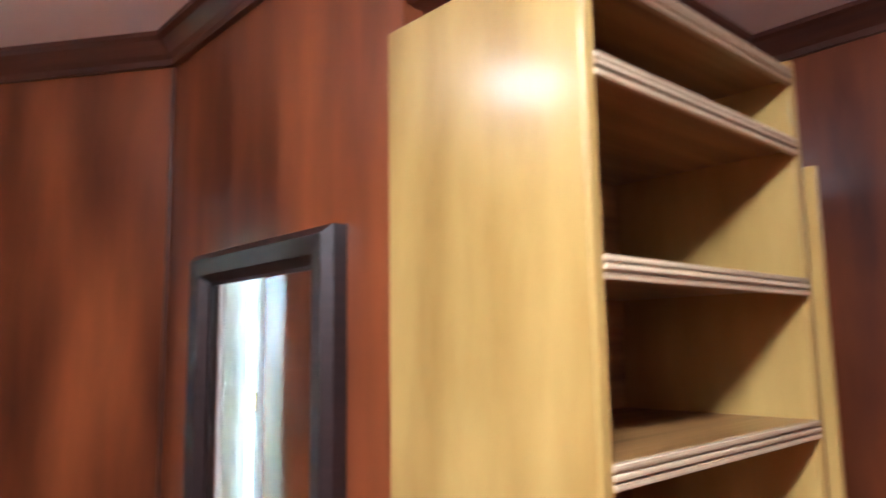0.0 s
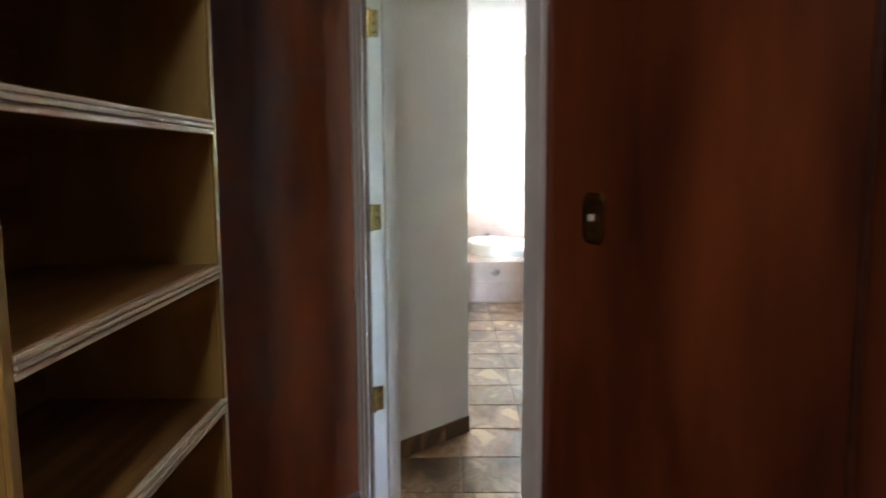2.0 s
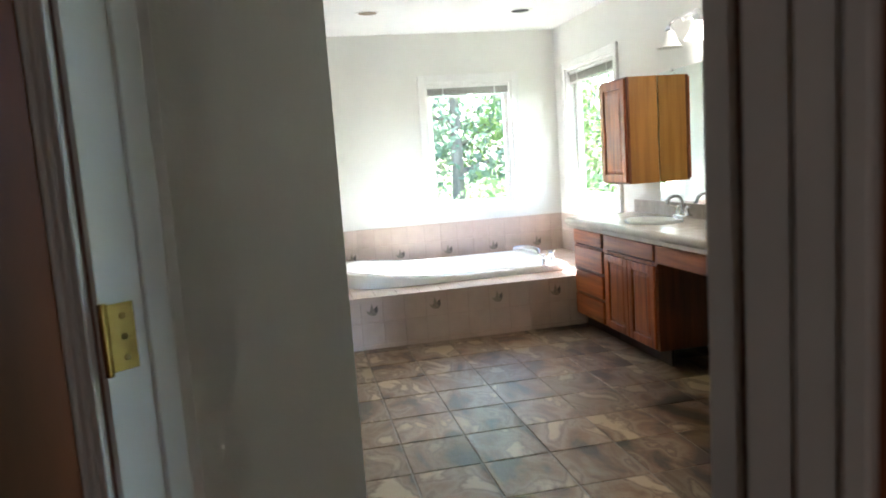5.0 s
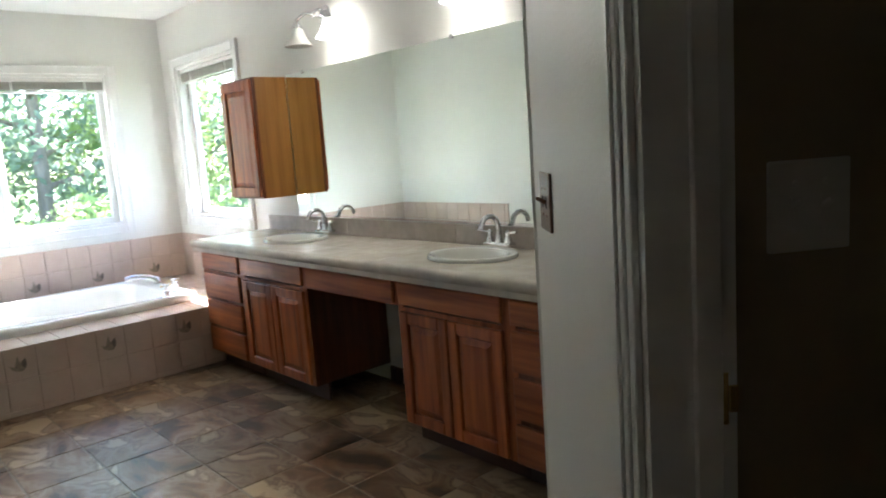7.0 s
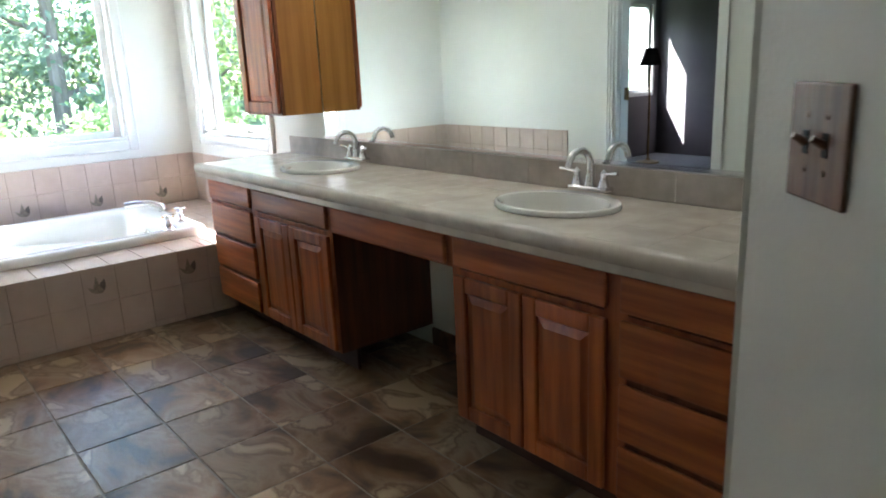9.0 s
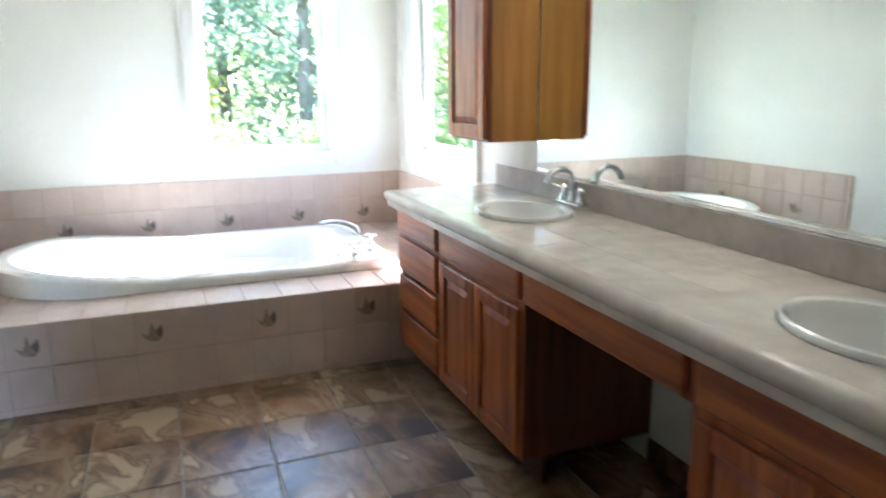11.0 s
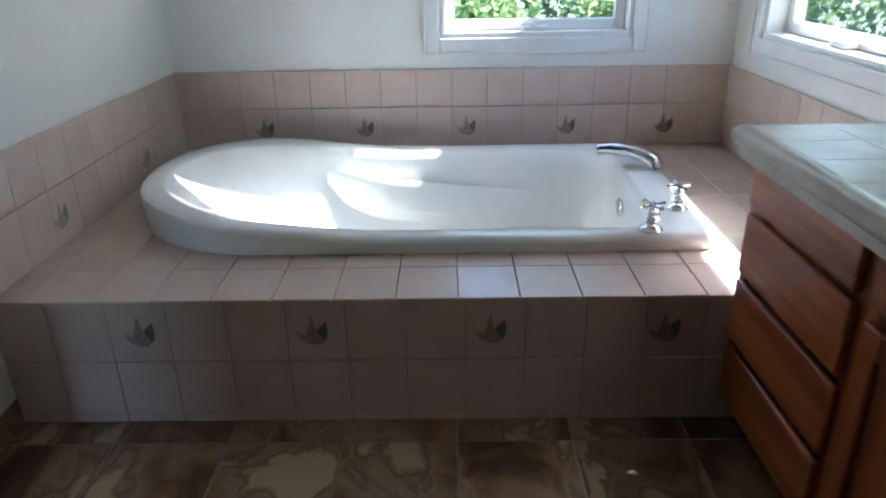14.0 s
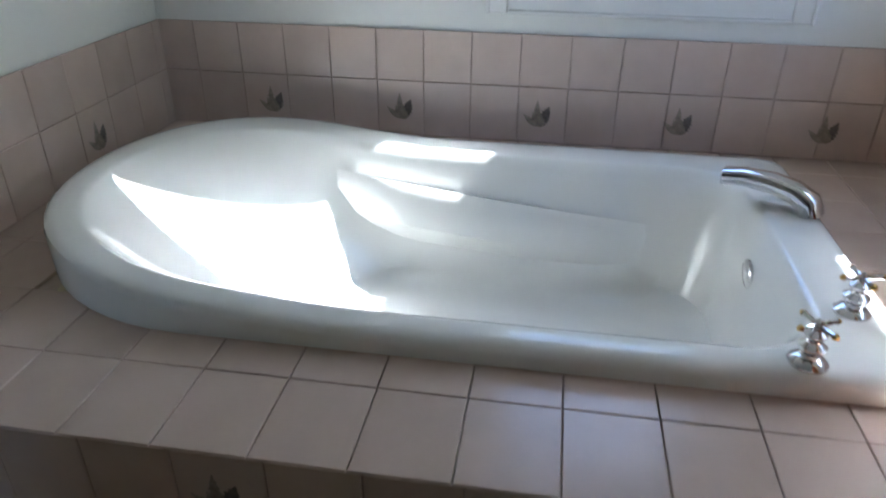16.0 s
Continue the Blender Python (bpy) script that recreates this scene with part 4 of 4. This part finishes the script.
def vanity_light(x, lit_index):
    v = thing("vanity_light", (x, W, 2.06), "chrome two-arm vanity light with bell glass shades", "wall light", "vanity lights")
    bm = bmesh.new()
    lathe(bm, [(0.058, 0), (0.058, 0.006), (0.046, 0.014), (0.03, 0.022), (0.018, 0.03)], n=28, m=pose(0, -0.0005, 0, 90, 0, 0))
    part("back_plate", bm, M_CHROME, v, smooth=True)
    bm = bmesh.new()
    tube(bm, [(0, -0.02, 0), (0, -0.08, 0), (0, -0.095, -0.005)], [0.01, 0.01, 0.014], 12)
    part("stem", bm, M_CHROME, v, smooth=True)
    for i, s in enumerate((-1, 1)):
        bm = bmesh.new()
        tube(bm, [(0, -0.09, 0), (s * 0.05, -0.09, 0.018), (s * 0.11, -0.09, 0.012), (s * 0.15, -0.09, 0.0), (s * 0.165, -0.09, -0.02)], [0.008, 0.007, 0.008, 0.009, 0.012], 10)
        lathe(bm, [(0.01, 0), (0.017, 0.006), (0.01, 0.014)], (s * 0.08, -0.09, 0.008), 14)
        arm = part("arm", bm, M_CHROME, v, smooth=True)
        bm = bmesh.new()
        lathe(bm, [(0.026, -0.055), (0.03, -0.04), (0.024, -0.025), (0.012, -0.012)], (s * 0.165, -0.09, 0), 18)
        part("cup", bm, M_CHROME, arm, smooth=True)
        bm = bmesh.new()
        n = 28
        rings = []
        for r, z in ((0.028, -0.05), (0.036, -0.065), (0.045, -0.09), (0.056, -0.115), (0.074, -0.14), (0.082, -0.148), (0.079, -0.147), (0.053, -0.113), (0.033, -0.066)):
            rings.append([bm.verts.new((s * 0.165 + r * math.cos(2 * math.pi * q / n), -0.09 + r * math.sin(2 * math.pi * q / n), z)) for q in range(n)])
        for a, b in zip(rings, rings[1:]):
            for q in range(n):
                bm.faces.new((a[q], a[(q + 1) % n], b[(q + 1) % n], b[q]))
        part("shade", bm, M_LIT if i == lit_index else M_FROST, v, "lit bell glass shade" if i == lit_index else "unlit bell glass shade", True)
        bm = bmesh.new()
        lathe(bm, [(0.01, -0.06), (0.024, -0.085), (0.028, -0.105), (0.018, -0.128), (0.004, -0.133)], (s * 0.165, -0.09, 0), 16)
        part("bulb", bm, M_LIT if i == lit_index else M_FROST, v, smooth=True)


vanity_light(2.40, 1)
vanity_light(3.72, 0)


# ---- plates and small fixtures ----
def plate(name, p, way, z, w, h, mat, label, gangs, lever_mat, kind="toggle"):
    way = Vector(way)
    t = thing(name, (p[0], p[1], z), label, "switch plate", "", math.degrees(math.atan2(way.y, way.x)) + 90)
    bm = bmesh.new()
    box(bm, -w / 2, w / 2, -0.007, 0.0, -h / 2, h / 2, 0.003, 2)
    part("cover", bm, mat, t)
    for i in range(gangs):
        x = (i - (gangs - 1) / 2) * 0.042
        if kind == "dial":
            bm = bmesh.new()
            lathe(bm, [(0.021, 0), (0.019, 0.012), (0.006, 0.014)], n=20, m=pose(0, -0.007, 0, 90, 0, 0))
            part("dial", bm, lever_mat, t, smooth=True)
        else:
            part("slot", boxed(x - 0.006, x + 0.006, -0.0082, -0.0071, -0.013, 0.013), lever_mat if mat is M_WHITEPLASTIC else M_BLACK, t)
            bm = bmesh.new()
            tube(bm, [(x, -0.008, 0.0), (x, -0.022, 0.008)], [0.0055, 0.0035], 8)
            part("toggle", bm, lever_mat, t)
        for dz in (-0.03, 0.03):
            bm = bmesh.new()
            lathe(bm, [(0.004, 0), (0.003, 0.0015)], n=8, m=pose(x, -0.007, dz, 90, 0, 0))
            part("screw", bm, lever_mat, t)
    return t


pl = SF + SD * 0.178
plate("switch_plate", pl, -SP, 1.158, 0.125, 0.13, M_PLATEWOOD, "walnut wood double switch plate on the wall", 2, M_PLATEWOOD)
WCN = Vector((WCD.y, -WCD.x))
plate("switch_plate", WC0 + WCD * 0.105, WCN, 1.19, 0.115, 0.118, M_WHITEPLASTIC, "white double switch plate in the dim toilet room", 2, M_WHITEPLASTIC)
plate("fan_timer", WC0 + WCD * 0.27, WCN, 1.20, 0.072, 0.118, M_WHITEPLASTIC, "white fan timer with a round dial", 1, M_WHITEPLASTIC, "dial")
sp = P0 + D * 1.104
cs = thing("switch_plate", (sp.x, sp.y, 1.162), "antique brass switch plate with cut corners", "switch plate", "", DIAG)
oct_pts = [(-0.034, -0.045), (-0.02, -0.06), (0.02, -0.06), (0.034, -0.045), (0.034, 0.045), (0.02, 0.06), (-0.02, 0.06), (-0.034, 0.045)]
bm = slab(oct_pts, 0, 0.004)
bmesh.ops.transform(bm, matrix=pose(0, 0, 0, 90, 0, 0), verts=bm.verts)
part("rim", bm, M_BRASS, cs, "brass rim")
bm = slab([(x * 0.8, y * 0.86) for x, y in oct_pts], 0.0042, 0.0052)
bmesh.ops.transform(bm, matrix=pose(0, 0, 0, 90, 0, 0), verts=bm.verts)
part("cover", bm, M_OLDBRASS, cs)
bm = bmesh.new()
box(bm, -0.006, 0.006, -0.02, -0.0055, -0.006, 0.01, 0.002)
part("toggle", bm, M_WHITEPLASTIC, cs)
th2 = thing("thermostat", (-0.33, -2.7, 1.25), "small dark wall thermostat", "thermostat")
part("case", boxed(0, 0.025, -0.05, 0.05, -0.06, 0.06, bev=0.006, seg=2), M_BLACK, th2)

for x, y, lit in ((0.93, 0.59, True), (0.88, 1.82, False)):
    c = thing("recessed_light", (x, y, H), "round recessed ceiling light with a gold reflector" if lit else "round recessed ceiling light with a dark baffle", "ceiling light", "recessed lights")
    bm = bmesh.new()
    n = 32
    rings = [[bm.verts.new((r * math.cos(2 * math.pi * i / n), r * math.sin(2 * math.pi * i / n), z)) for i in range(n)] for r, z in ((0.095, -0.0005), (0.095, -0.005), (0.075, -0.007), (0.07, -0.0015))]
    for a, b in zip(rings, rings[1:]):
        for i in range(n):
            bm.faces.new((a[i], a[(i + 1) % n], b[(i + 1) % n], b[i]))
    part("trim_ring", bm, M_TRIM, c, smooth=True)
    bm = bmesh.new()
    lathe(bm, [(0.071, -0.003), (0.02, -0.0012)], n=24)
    part("baffle", bm, M_OLDBRASS if lit else M_BLACK, c)

# ---- closet ----
def bookcase(name, at, turn, w, d, h, shelves, label):
    """Front along x, open to -y; sides, back, top and shelves with plywood edges."""
    b = thing(name, at, label, "bookcase", "closet bookcases", turn)
    t = 0.02
    part("side_panel", boxed(0, t, 0, d, 0, h, bev=0.0015), M_BIRCH, b)
    part("side_panel", boxed(w - t, w, 0, d, 0, h, bev=0.0015), M_BIRCH, b)
    part("back_panel", boxed(t, w - t, d - 0.008, d - 0.001, 0, h), M_SHELFWOOD, b)
    for x in (0, w - t):
        part("edge_strip", boxed(x - 0.001, x + t + 0.001, -0.008, -0.0005, 0, h, bev=0.002), M_BIRCH, b)
    for z in shelves:
        s = part("shelf", boxed(t, w - t, 0.002, d - 0.008, z - 0.02, z, bev=0.001), M_SHELFWOOD, b)
        bm = bmesh.new()
        for k0, k1, o in ((0, 0.28, 0.006), (0.28, 0.40, 0.002), (0.40, 0.62, 0.008), (0.62, 0.74, 0.003), (0.74, 1.0, 0.006)):
            box(bm, t + 0.001, w - t - 0.001, 0.0015 - 0.006 - o, 0.0015, z - 0.032 + 0.032 * k0, z - 0.032 + 0.032 * k1, 0.001)
        part("ridged_edge", bm, M_PLYEDGE, s, "ridged pale plywood edge")
    return b


bookcase("bookcase", (8.216, 0.605, 0), 90, 0.685, 0.404, 1.915, (0.08, 0.36, 0.66, 0.94, 1.229, 1.487, 1.755, 1.895), "tall varnished birch plywood bookcase with empty shelves")
ub = thing("plywood_board", (8.15, 1.32, 0), "narrow upright birch plywood board beside the bookcase", "board")
part("board", boxed(0, 0.085, 0.0, 0.02, 0, 1.71, bev=0.002), M_BIRCH, ub)
bookcase("bookcase", (7.116, -0.592, 0), 180, 0.81, 0.42, 2.03, (0.08, 0.43, 0.748, 1.066, 1.389, 1.708, 2.03), "varnished oak bookcase with empty ridged shelves")

cm = thing("framed_mirror", (6.995, CN.y - 0.0005, 0.893), "rectangular mirror in a wide black brown frame", "mirror")
bm = bmesh.new()
mw, mh, fw = 0.64, 0.713, 0.08
prof = ((0.0, 0.0), (0.0, -0.03), (0.018, -0.048), (0.055, -0.044), (0.072, -0.022), (0.08, -0.018), (0.08, 0.0))
loops = []
for o, y in prof:
    loops.append([bm.verts.new(p) for p in ((o, y, o), (mw - o, y, o), (mw - o, y, mh - o), (o, y, mh - o))])
for a, b in zip(loops, loops[1:]):
    for i in range(4):
        bm.faces.new((a[i], a[(i + 1) % 4], b[(i + 1) % 4], b[i]))
part("frame", bm, M_BLACKFRAME, cm)
part("glass", boxed(fw - 0.004, mw - fw + 0.004, -0.016, -0.010, fw - 0.004, mh - fw + 0.004), M_MIRROR, cm, "bevelled mirror glass")


def moulding(name, p0, p1, prof, z, mat, label, category):
    """A strip along a wall; the room lies to the right of p0 to p1."""
    p0, p1 = Vector(p0), Vector(p1)
    bm = bmesh.new()
    L = (p1 - p0).length
    a, b = ([bm.verts.new((x, -o, h)) for o, h in prof] for x in (0, L))
    for i in range(len(prof)):
        j = (i + 1) % len(prof)
        bm.faces.new((a[i], a[j], b[j], b[i]))
    bm.faces.new(a), bm.faces.new(b)
    ob = structure(name, bm, mat, label, category)
    ob.matrix_basis = pose(p0.x, p0.y, z, 0, 0, math.degrees(math.atan2(p1.y - p0.y, p1.x - p0.x)))


CROWN = ((0.001, 0), (0.07, 0), (0.07, -0.014), (0.055, -0.022), (0.03, -0.055), (0.018, -0.066), (0.018, -0.085), (0.001, -0.085))
BASE = ((0.001, 0), (0.014, 0), (0.014, 0.055), (0.009, 0.07), (0.001, 0.075))
for i, (a, b) in enumerate(((P0, CN), (CN, (7.811, CN.y)), ((7.811, CN.y), (7.811, 2.0)), ((7.811, 2.0), (9.9, 2.0)), ((9.9, 2.0), (9.9, -1.07)), ((9.9, -1.07), (5.975, -1.07)), ((5.975, -1.07), CL))):
    moulding("trim_crown_%d" % (i + 1), a, b, CROWN, HC - 0.0005, M_CROWN, "dark stained crown moulding", "crown moulding")
for i, (a, b) in enumerate(((P0 + D * 0.95, CN), (CN, (7.811, CN.y)), ((9.9, 2.0), (9.9, -1.07)), ((5.975, -1.07), CL))):
    moulding("baseboard_%d" % (i + 1), a, b, BASE, 0.0005, M_CROWN, "dark stained wooden baseboard", "baseboard")
# battens over the plywood joints
bat = structure("trim_batten", boxed(0, 0.014, -0.006, -0.0005, 2.06, 2.19, bev=0.002), M_CROWN, "thin dark batten over the doorway", "trim")
bat.matrix_basis = pose(*(P0 + D * 0.86), 0, 0, 0, DIAG)
bat = structure("trim_corner", boxed(-0.012, 0.0, -0.012, -0.0005, 0.08, 2.19, bev=0.003), M_CROWN, "thin dark corner bead", "trim")
bat.matrix_basis = pose(*CN, 0, 0, 0, DIAG)

def dome_light(x, y, strength):
    c = thing("ceiling_light", (x, y, HC), "frosted glass dome ceiling light in the closet", "ceiling light", "closet lights")
    bm = bmesh.new()
    lathe(bm, [(0.15, -0.0005), (0.15, -0.03), (0.14, -0.032)], n=32)
    part("base", bm, M_BRASS, c, smooth=True)
    bm = bmesh.new()
    lathe(bm, [(0.138, -0.033), (0.13, -0.06), (0.1, -0.085), (0.05, -0.1), (0.005, -0.103)], n=32)
    part("dome", bm, glow("lit_dome_glass", (1.0, 0.93, 0.80), strength), c, smooth=True)


dome_light(8.85, -0.35, 2.3)
dome_light(7.25, -0.42, 0.12)

# ---- floors ----
floor = structure("floor", slab([(1.4, -0.1), (4.7, -0.1), (5.16, -0.56), (6.6, 0.62), (6.2, 2.4), (1.4, 2.43)], -0.06, -0.0025), M_GROUT, "brown slate look tiled bathroom floor", "floor")
PX, PY, OX, OY = 0.335, 0.3065, 1.60, 0.30
for i in range(-1, 15):
    for j in range(-3, 8):
        x0, y0 = OX + PX * i, OY + PY * (j - 1)
        poly = [(x0 + 0.003, y0 + 0.003), (x0 + PX - 0.003, y0 + 0.003), (x0 + PX - 0.003, y0 + PY - 0.003), (x0 + 0.003, y0 + PY - 0.003)]
        full = list(poly)
        poly = clip(poly, (1.507, 0), (1, 0))
        poly = clip(poly, P0 + N * 0.09, N) if poly else poly
        poly = clip(poly, (0, 2.425), (0, -1)) if poly else poly
        if len(poly) < 3:
            continue
        cx, cy = sum(p[0] for p in poly) / len(poly), sum(p[1] for p in poly) / len(poly)
        if (cx < 4.5 and cy < -0.02) or cy < -0.6 or (Vector((cx, cy)) - C1).dot(Vector((0.72, 0.69))) < -0.12 and cx > 4.5 or cx > 6.5:
            continue
        if poly == full:
            tile(floor, "floor_tile", PX, PY, 0.008, (x0, y0, -0.008), M_SLATE, 0.0035, 0.002)
        else:
            p = part("floor_tile", slab([(x - cx, y - cy) for x, y in poly], 0, 0.0075), M_SLATE, floor)
            p.location = (cx, cy, -0.008)
cf = structure("floor_closet", slab([(5.0, -1.35), (10.0, -1.35), (10.0, 2.1), (7.8, 2.1), (6.63, 0.8), (5.2, -0.46)], -0.06, -0.0085), M_LAMINATE, "orange varnished wood plank closet floor", "floor")
for r in range(27):
    y0 = -1.07 + r * 0.12
    x0 = 5.0 - (r * 0.37) % 0.9
    while x0 < 9.9:
        poly = [(x0 + 0.0008, y0 + 0.0008), (x0 + 0.8992, y0 + 0.0008), (x0 + 0.8992, y0 + 0.1192), (x0 + 0.0008, y0 + 0.1192)]
        poly = clip(poly, P0 + N * 0.01, -N)
        poly = clip(poly, (9.9, 0), (-1, 0)) if poly else poly
        poly = clip(poly, CL, Vector((0.727, 0.686))) if poly and x0 < 6.0 and y0 < -0.4 else poly
        if len(poly) >= 3 and not (y0 > CN.y and x0 + 0.45 < 7.811):
            p = part("plank", slab([(a - x0, b - y0) for a, b in poly], 0, 0.008), M_LAMINATE, cf)
            p.location = (x0, y0, -0.008)
        x0 += 0.9
# tile baseboard in the passage
pb = structure("baseboard_passage", boxed(0.0, (C0 - C1).length, 0.0005, 0.004, 0, 0.08), M_GROUT, "brown stone look tile baseboard", "baseboard")
pb.matrix_basis = pose(*C1, 0, 0, 0, math.degrees(math.atan2(C0.y - C1.y, C0.x - C1.x)))
s = 0.0
while s < 0.5:
    tile(pb, "baseboard_tile", 0.16, 0.006, 0.082, (s, 0.004, 0), M_SLATE, 0.001, 0.001)
    s += 0.16
sb = structure("baseboard_south", boxed(1.507, 1.868, 0.0005, 0.008, 0, 0.08, bev=0.002), M_SLATE, "brown stone look tile baseboard beside the tub", "baseboard")

# ---- outdoors ----
structure("ground", boxed(-120, 120, -120, 120, -1.3, -1.0), M_GRASS, "dry grassy ground falling away from the house", "ground")


def tree(name, at, height, spread, mat, seed, label, leaves=9000, low=0.06, size=0.15):
    rnd = random.Random(seed)
    t = thing(name, at, label, "tree" if height > 2.5 else "shrub", "garden trees" if height > 2.5 else "garden shrubs")
    bm = bmesh.new()
    tube(bm, [(0, 0, 0), (0.05, 0.03, height * 0.3), (-0.04, 0.06, height * 0.6), (0.02, 0, height * 0.92)], [0.035 * height * 0.6, 0.028 * height * 0.6, 0.016 * height * 0.6, 0.01], 8)
    for i in range(9):
        z = height * (0.25 + 0.07 * i)
        a = rnd.uniform(0, 6.28)
        r = spread * rnd.uniform(0.5, 0.9) * (1 - i / 14)
        tube(bm, [(0, 0, z), (0.5 * r * math.cos(a), 0.5 * r * math.sin(a), z + 0.15 * r), (r * math.cos(a), r * math.sin(a), z + 0.45 * r)], [0.02 * height * 0.4, 0.012 * height * 0.4, 0.006], 5)
    part("trunk", bm, M_BARK, t)
    clumps = []
    for i in range(90):
        k = rnd.uniform(low, 1.0)
        a = rnd.uniform(0, 6.28)
        r = spread * math.sqrt(rnd.uniform(0.05, 1)) * (1.15 - 0.85 * max(0, k - 0.25)) * rnd.uniform(0.7, 1.1)
        clumps.append(Vector((r * math.cos(a), r * math.sin(a), height * k)))
    vs, fs = [], []
    for i in range(leaves):
        c = clumps[i % len(clumps)]
        p = c + Vector((rnd.gauss(0, 1), rnd.gauss(0, 1), rnd.gauss(0, 0.7))) * spread * 0.15
        q = Euler((rnd.uniform(-1.2, 1.2), rnd.uniform(-1.2, 1.2), rnd.uniform(0, 6.28))).to_matrix()
        s = size * rnd.uniform(0.6, 1.4)
        b = len(vs)
        for x, y, z in ((-0.5, 0, 0), (0, -0.28, 0.05), (0.6, 0, 0.0), (0, 0.28, 0.05)):
            vs.append(p + q @ Vector((x * s, y * s, z * s)))
        fs += [(b, b + 1, b + 2), (b, b + 2, b + 3)]
    me = bpy.data.meshes.new("crown")
    me.from_pydata([tuple(v) for v in vs], [], fs)
    me.materials.append(mat)
    cr = new("crown", me)
    cr.parent = t
    return t


G = -1.0
oak_a = tree("tree", (-9, 3.5, G), 8.0, 2.6, M_LEAF[0], 3, "leafy deep green broadleaf tree beyond the window")
oak_b = tree("tree", (-8.5, 0.9, G), 5.6, 1.0, M_LEAF[1], 5, "sunlit yellow green tree beyond the window", 9000, 0.05, 0.12)
oak_c = tree("tree", (-3.5, 9.5, G), 7.5, 2.5, M_LEAF[2], 8, "bright green leafy tree by the house")
for x, y, z, src in ((-11, -1.0, 20, oak_a), (-12.5, 2.4, 260, oak_a), (-10.5, 6.0, 320, oak_c), (-5.5, 11.2, 15, oak_a), (-1.0, 10.6, 222, oak_a), (-13, -3.5, 20, oak_c), (-14, 6.5, 70, oak_a), (-8, 8.5, 140, oak_a), (-17, 2.0, 200, oak_c), (-7.5, 13, 40, oak_a), (1.5, 12.5, 95, oak_c), (-12, 11, 250, oak_c), (-19, -6, 300, oak_a), (-16, 9, 10, oak_a), (4.5, 14, 180, oak_a), (-22, 4, 0, oak_c), (-22, 12, 33, oak_a), (-10, -8, 66, oak_a), (-14, -12, 120, oak_c)):
    copy_thing(src, pose(x, y, G, 0, 0, z))
shrub = tree("shrub", (-4.2, 1.4, G), 1.75, 0.85, M_LEAF[2], 21, "bright green leafy shrub below the window", 5000, 0.3, 0.09)
for x, y, z in ((-4.0, 2.9, 50), (-4.6, 0.1, 130), (-4.4, 4.3, 200), (-4.8, -1.2, 20), (-1.5, 6.5, 90), (0.4, 6.8, 250), (-3.0, 5.8, 300)):
    copy_thing(shrub, pose(x, y, G, 0, 0, z))
post = thing("birdhouse_post", (-6.2, 0.95, G), "weathered blue grey birdhouse on a post", "birdhouse")
part("post", boxed(-0.05, 0.05, -0.05, 0.05, 0, 2.05, bev=0.006), M_WEATHERED, post)
part("house", boxed(-0.11, 0.11, -0.12, 0.12, 2.05, 2.42, bev=0.008), M_WEATHERED, post)
bm = bmesh.new()
box(bm, -0.16, 0.16, -0.17, 0.17, 2.42, 2.46, 0.006)
part("roof", bm, M_WEATHERED, post)
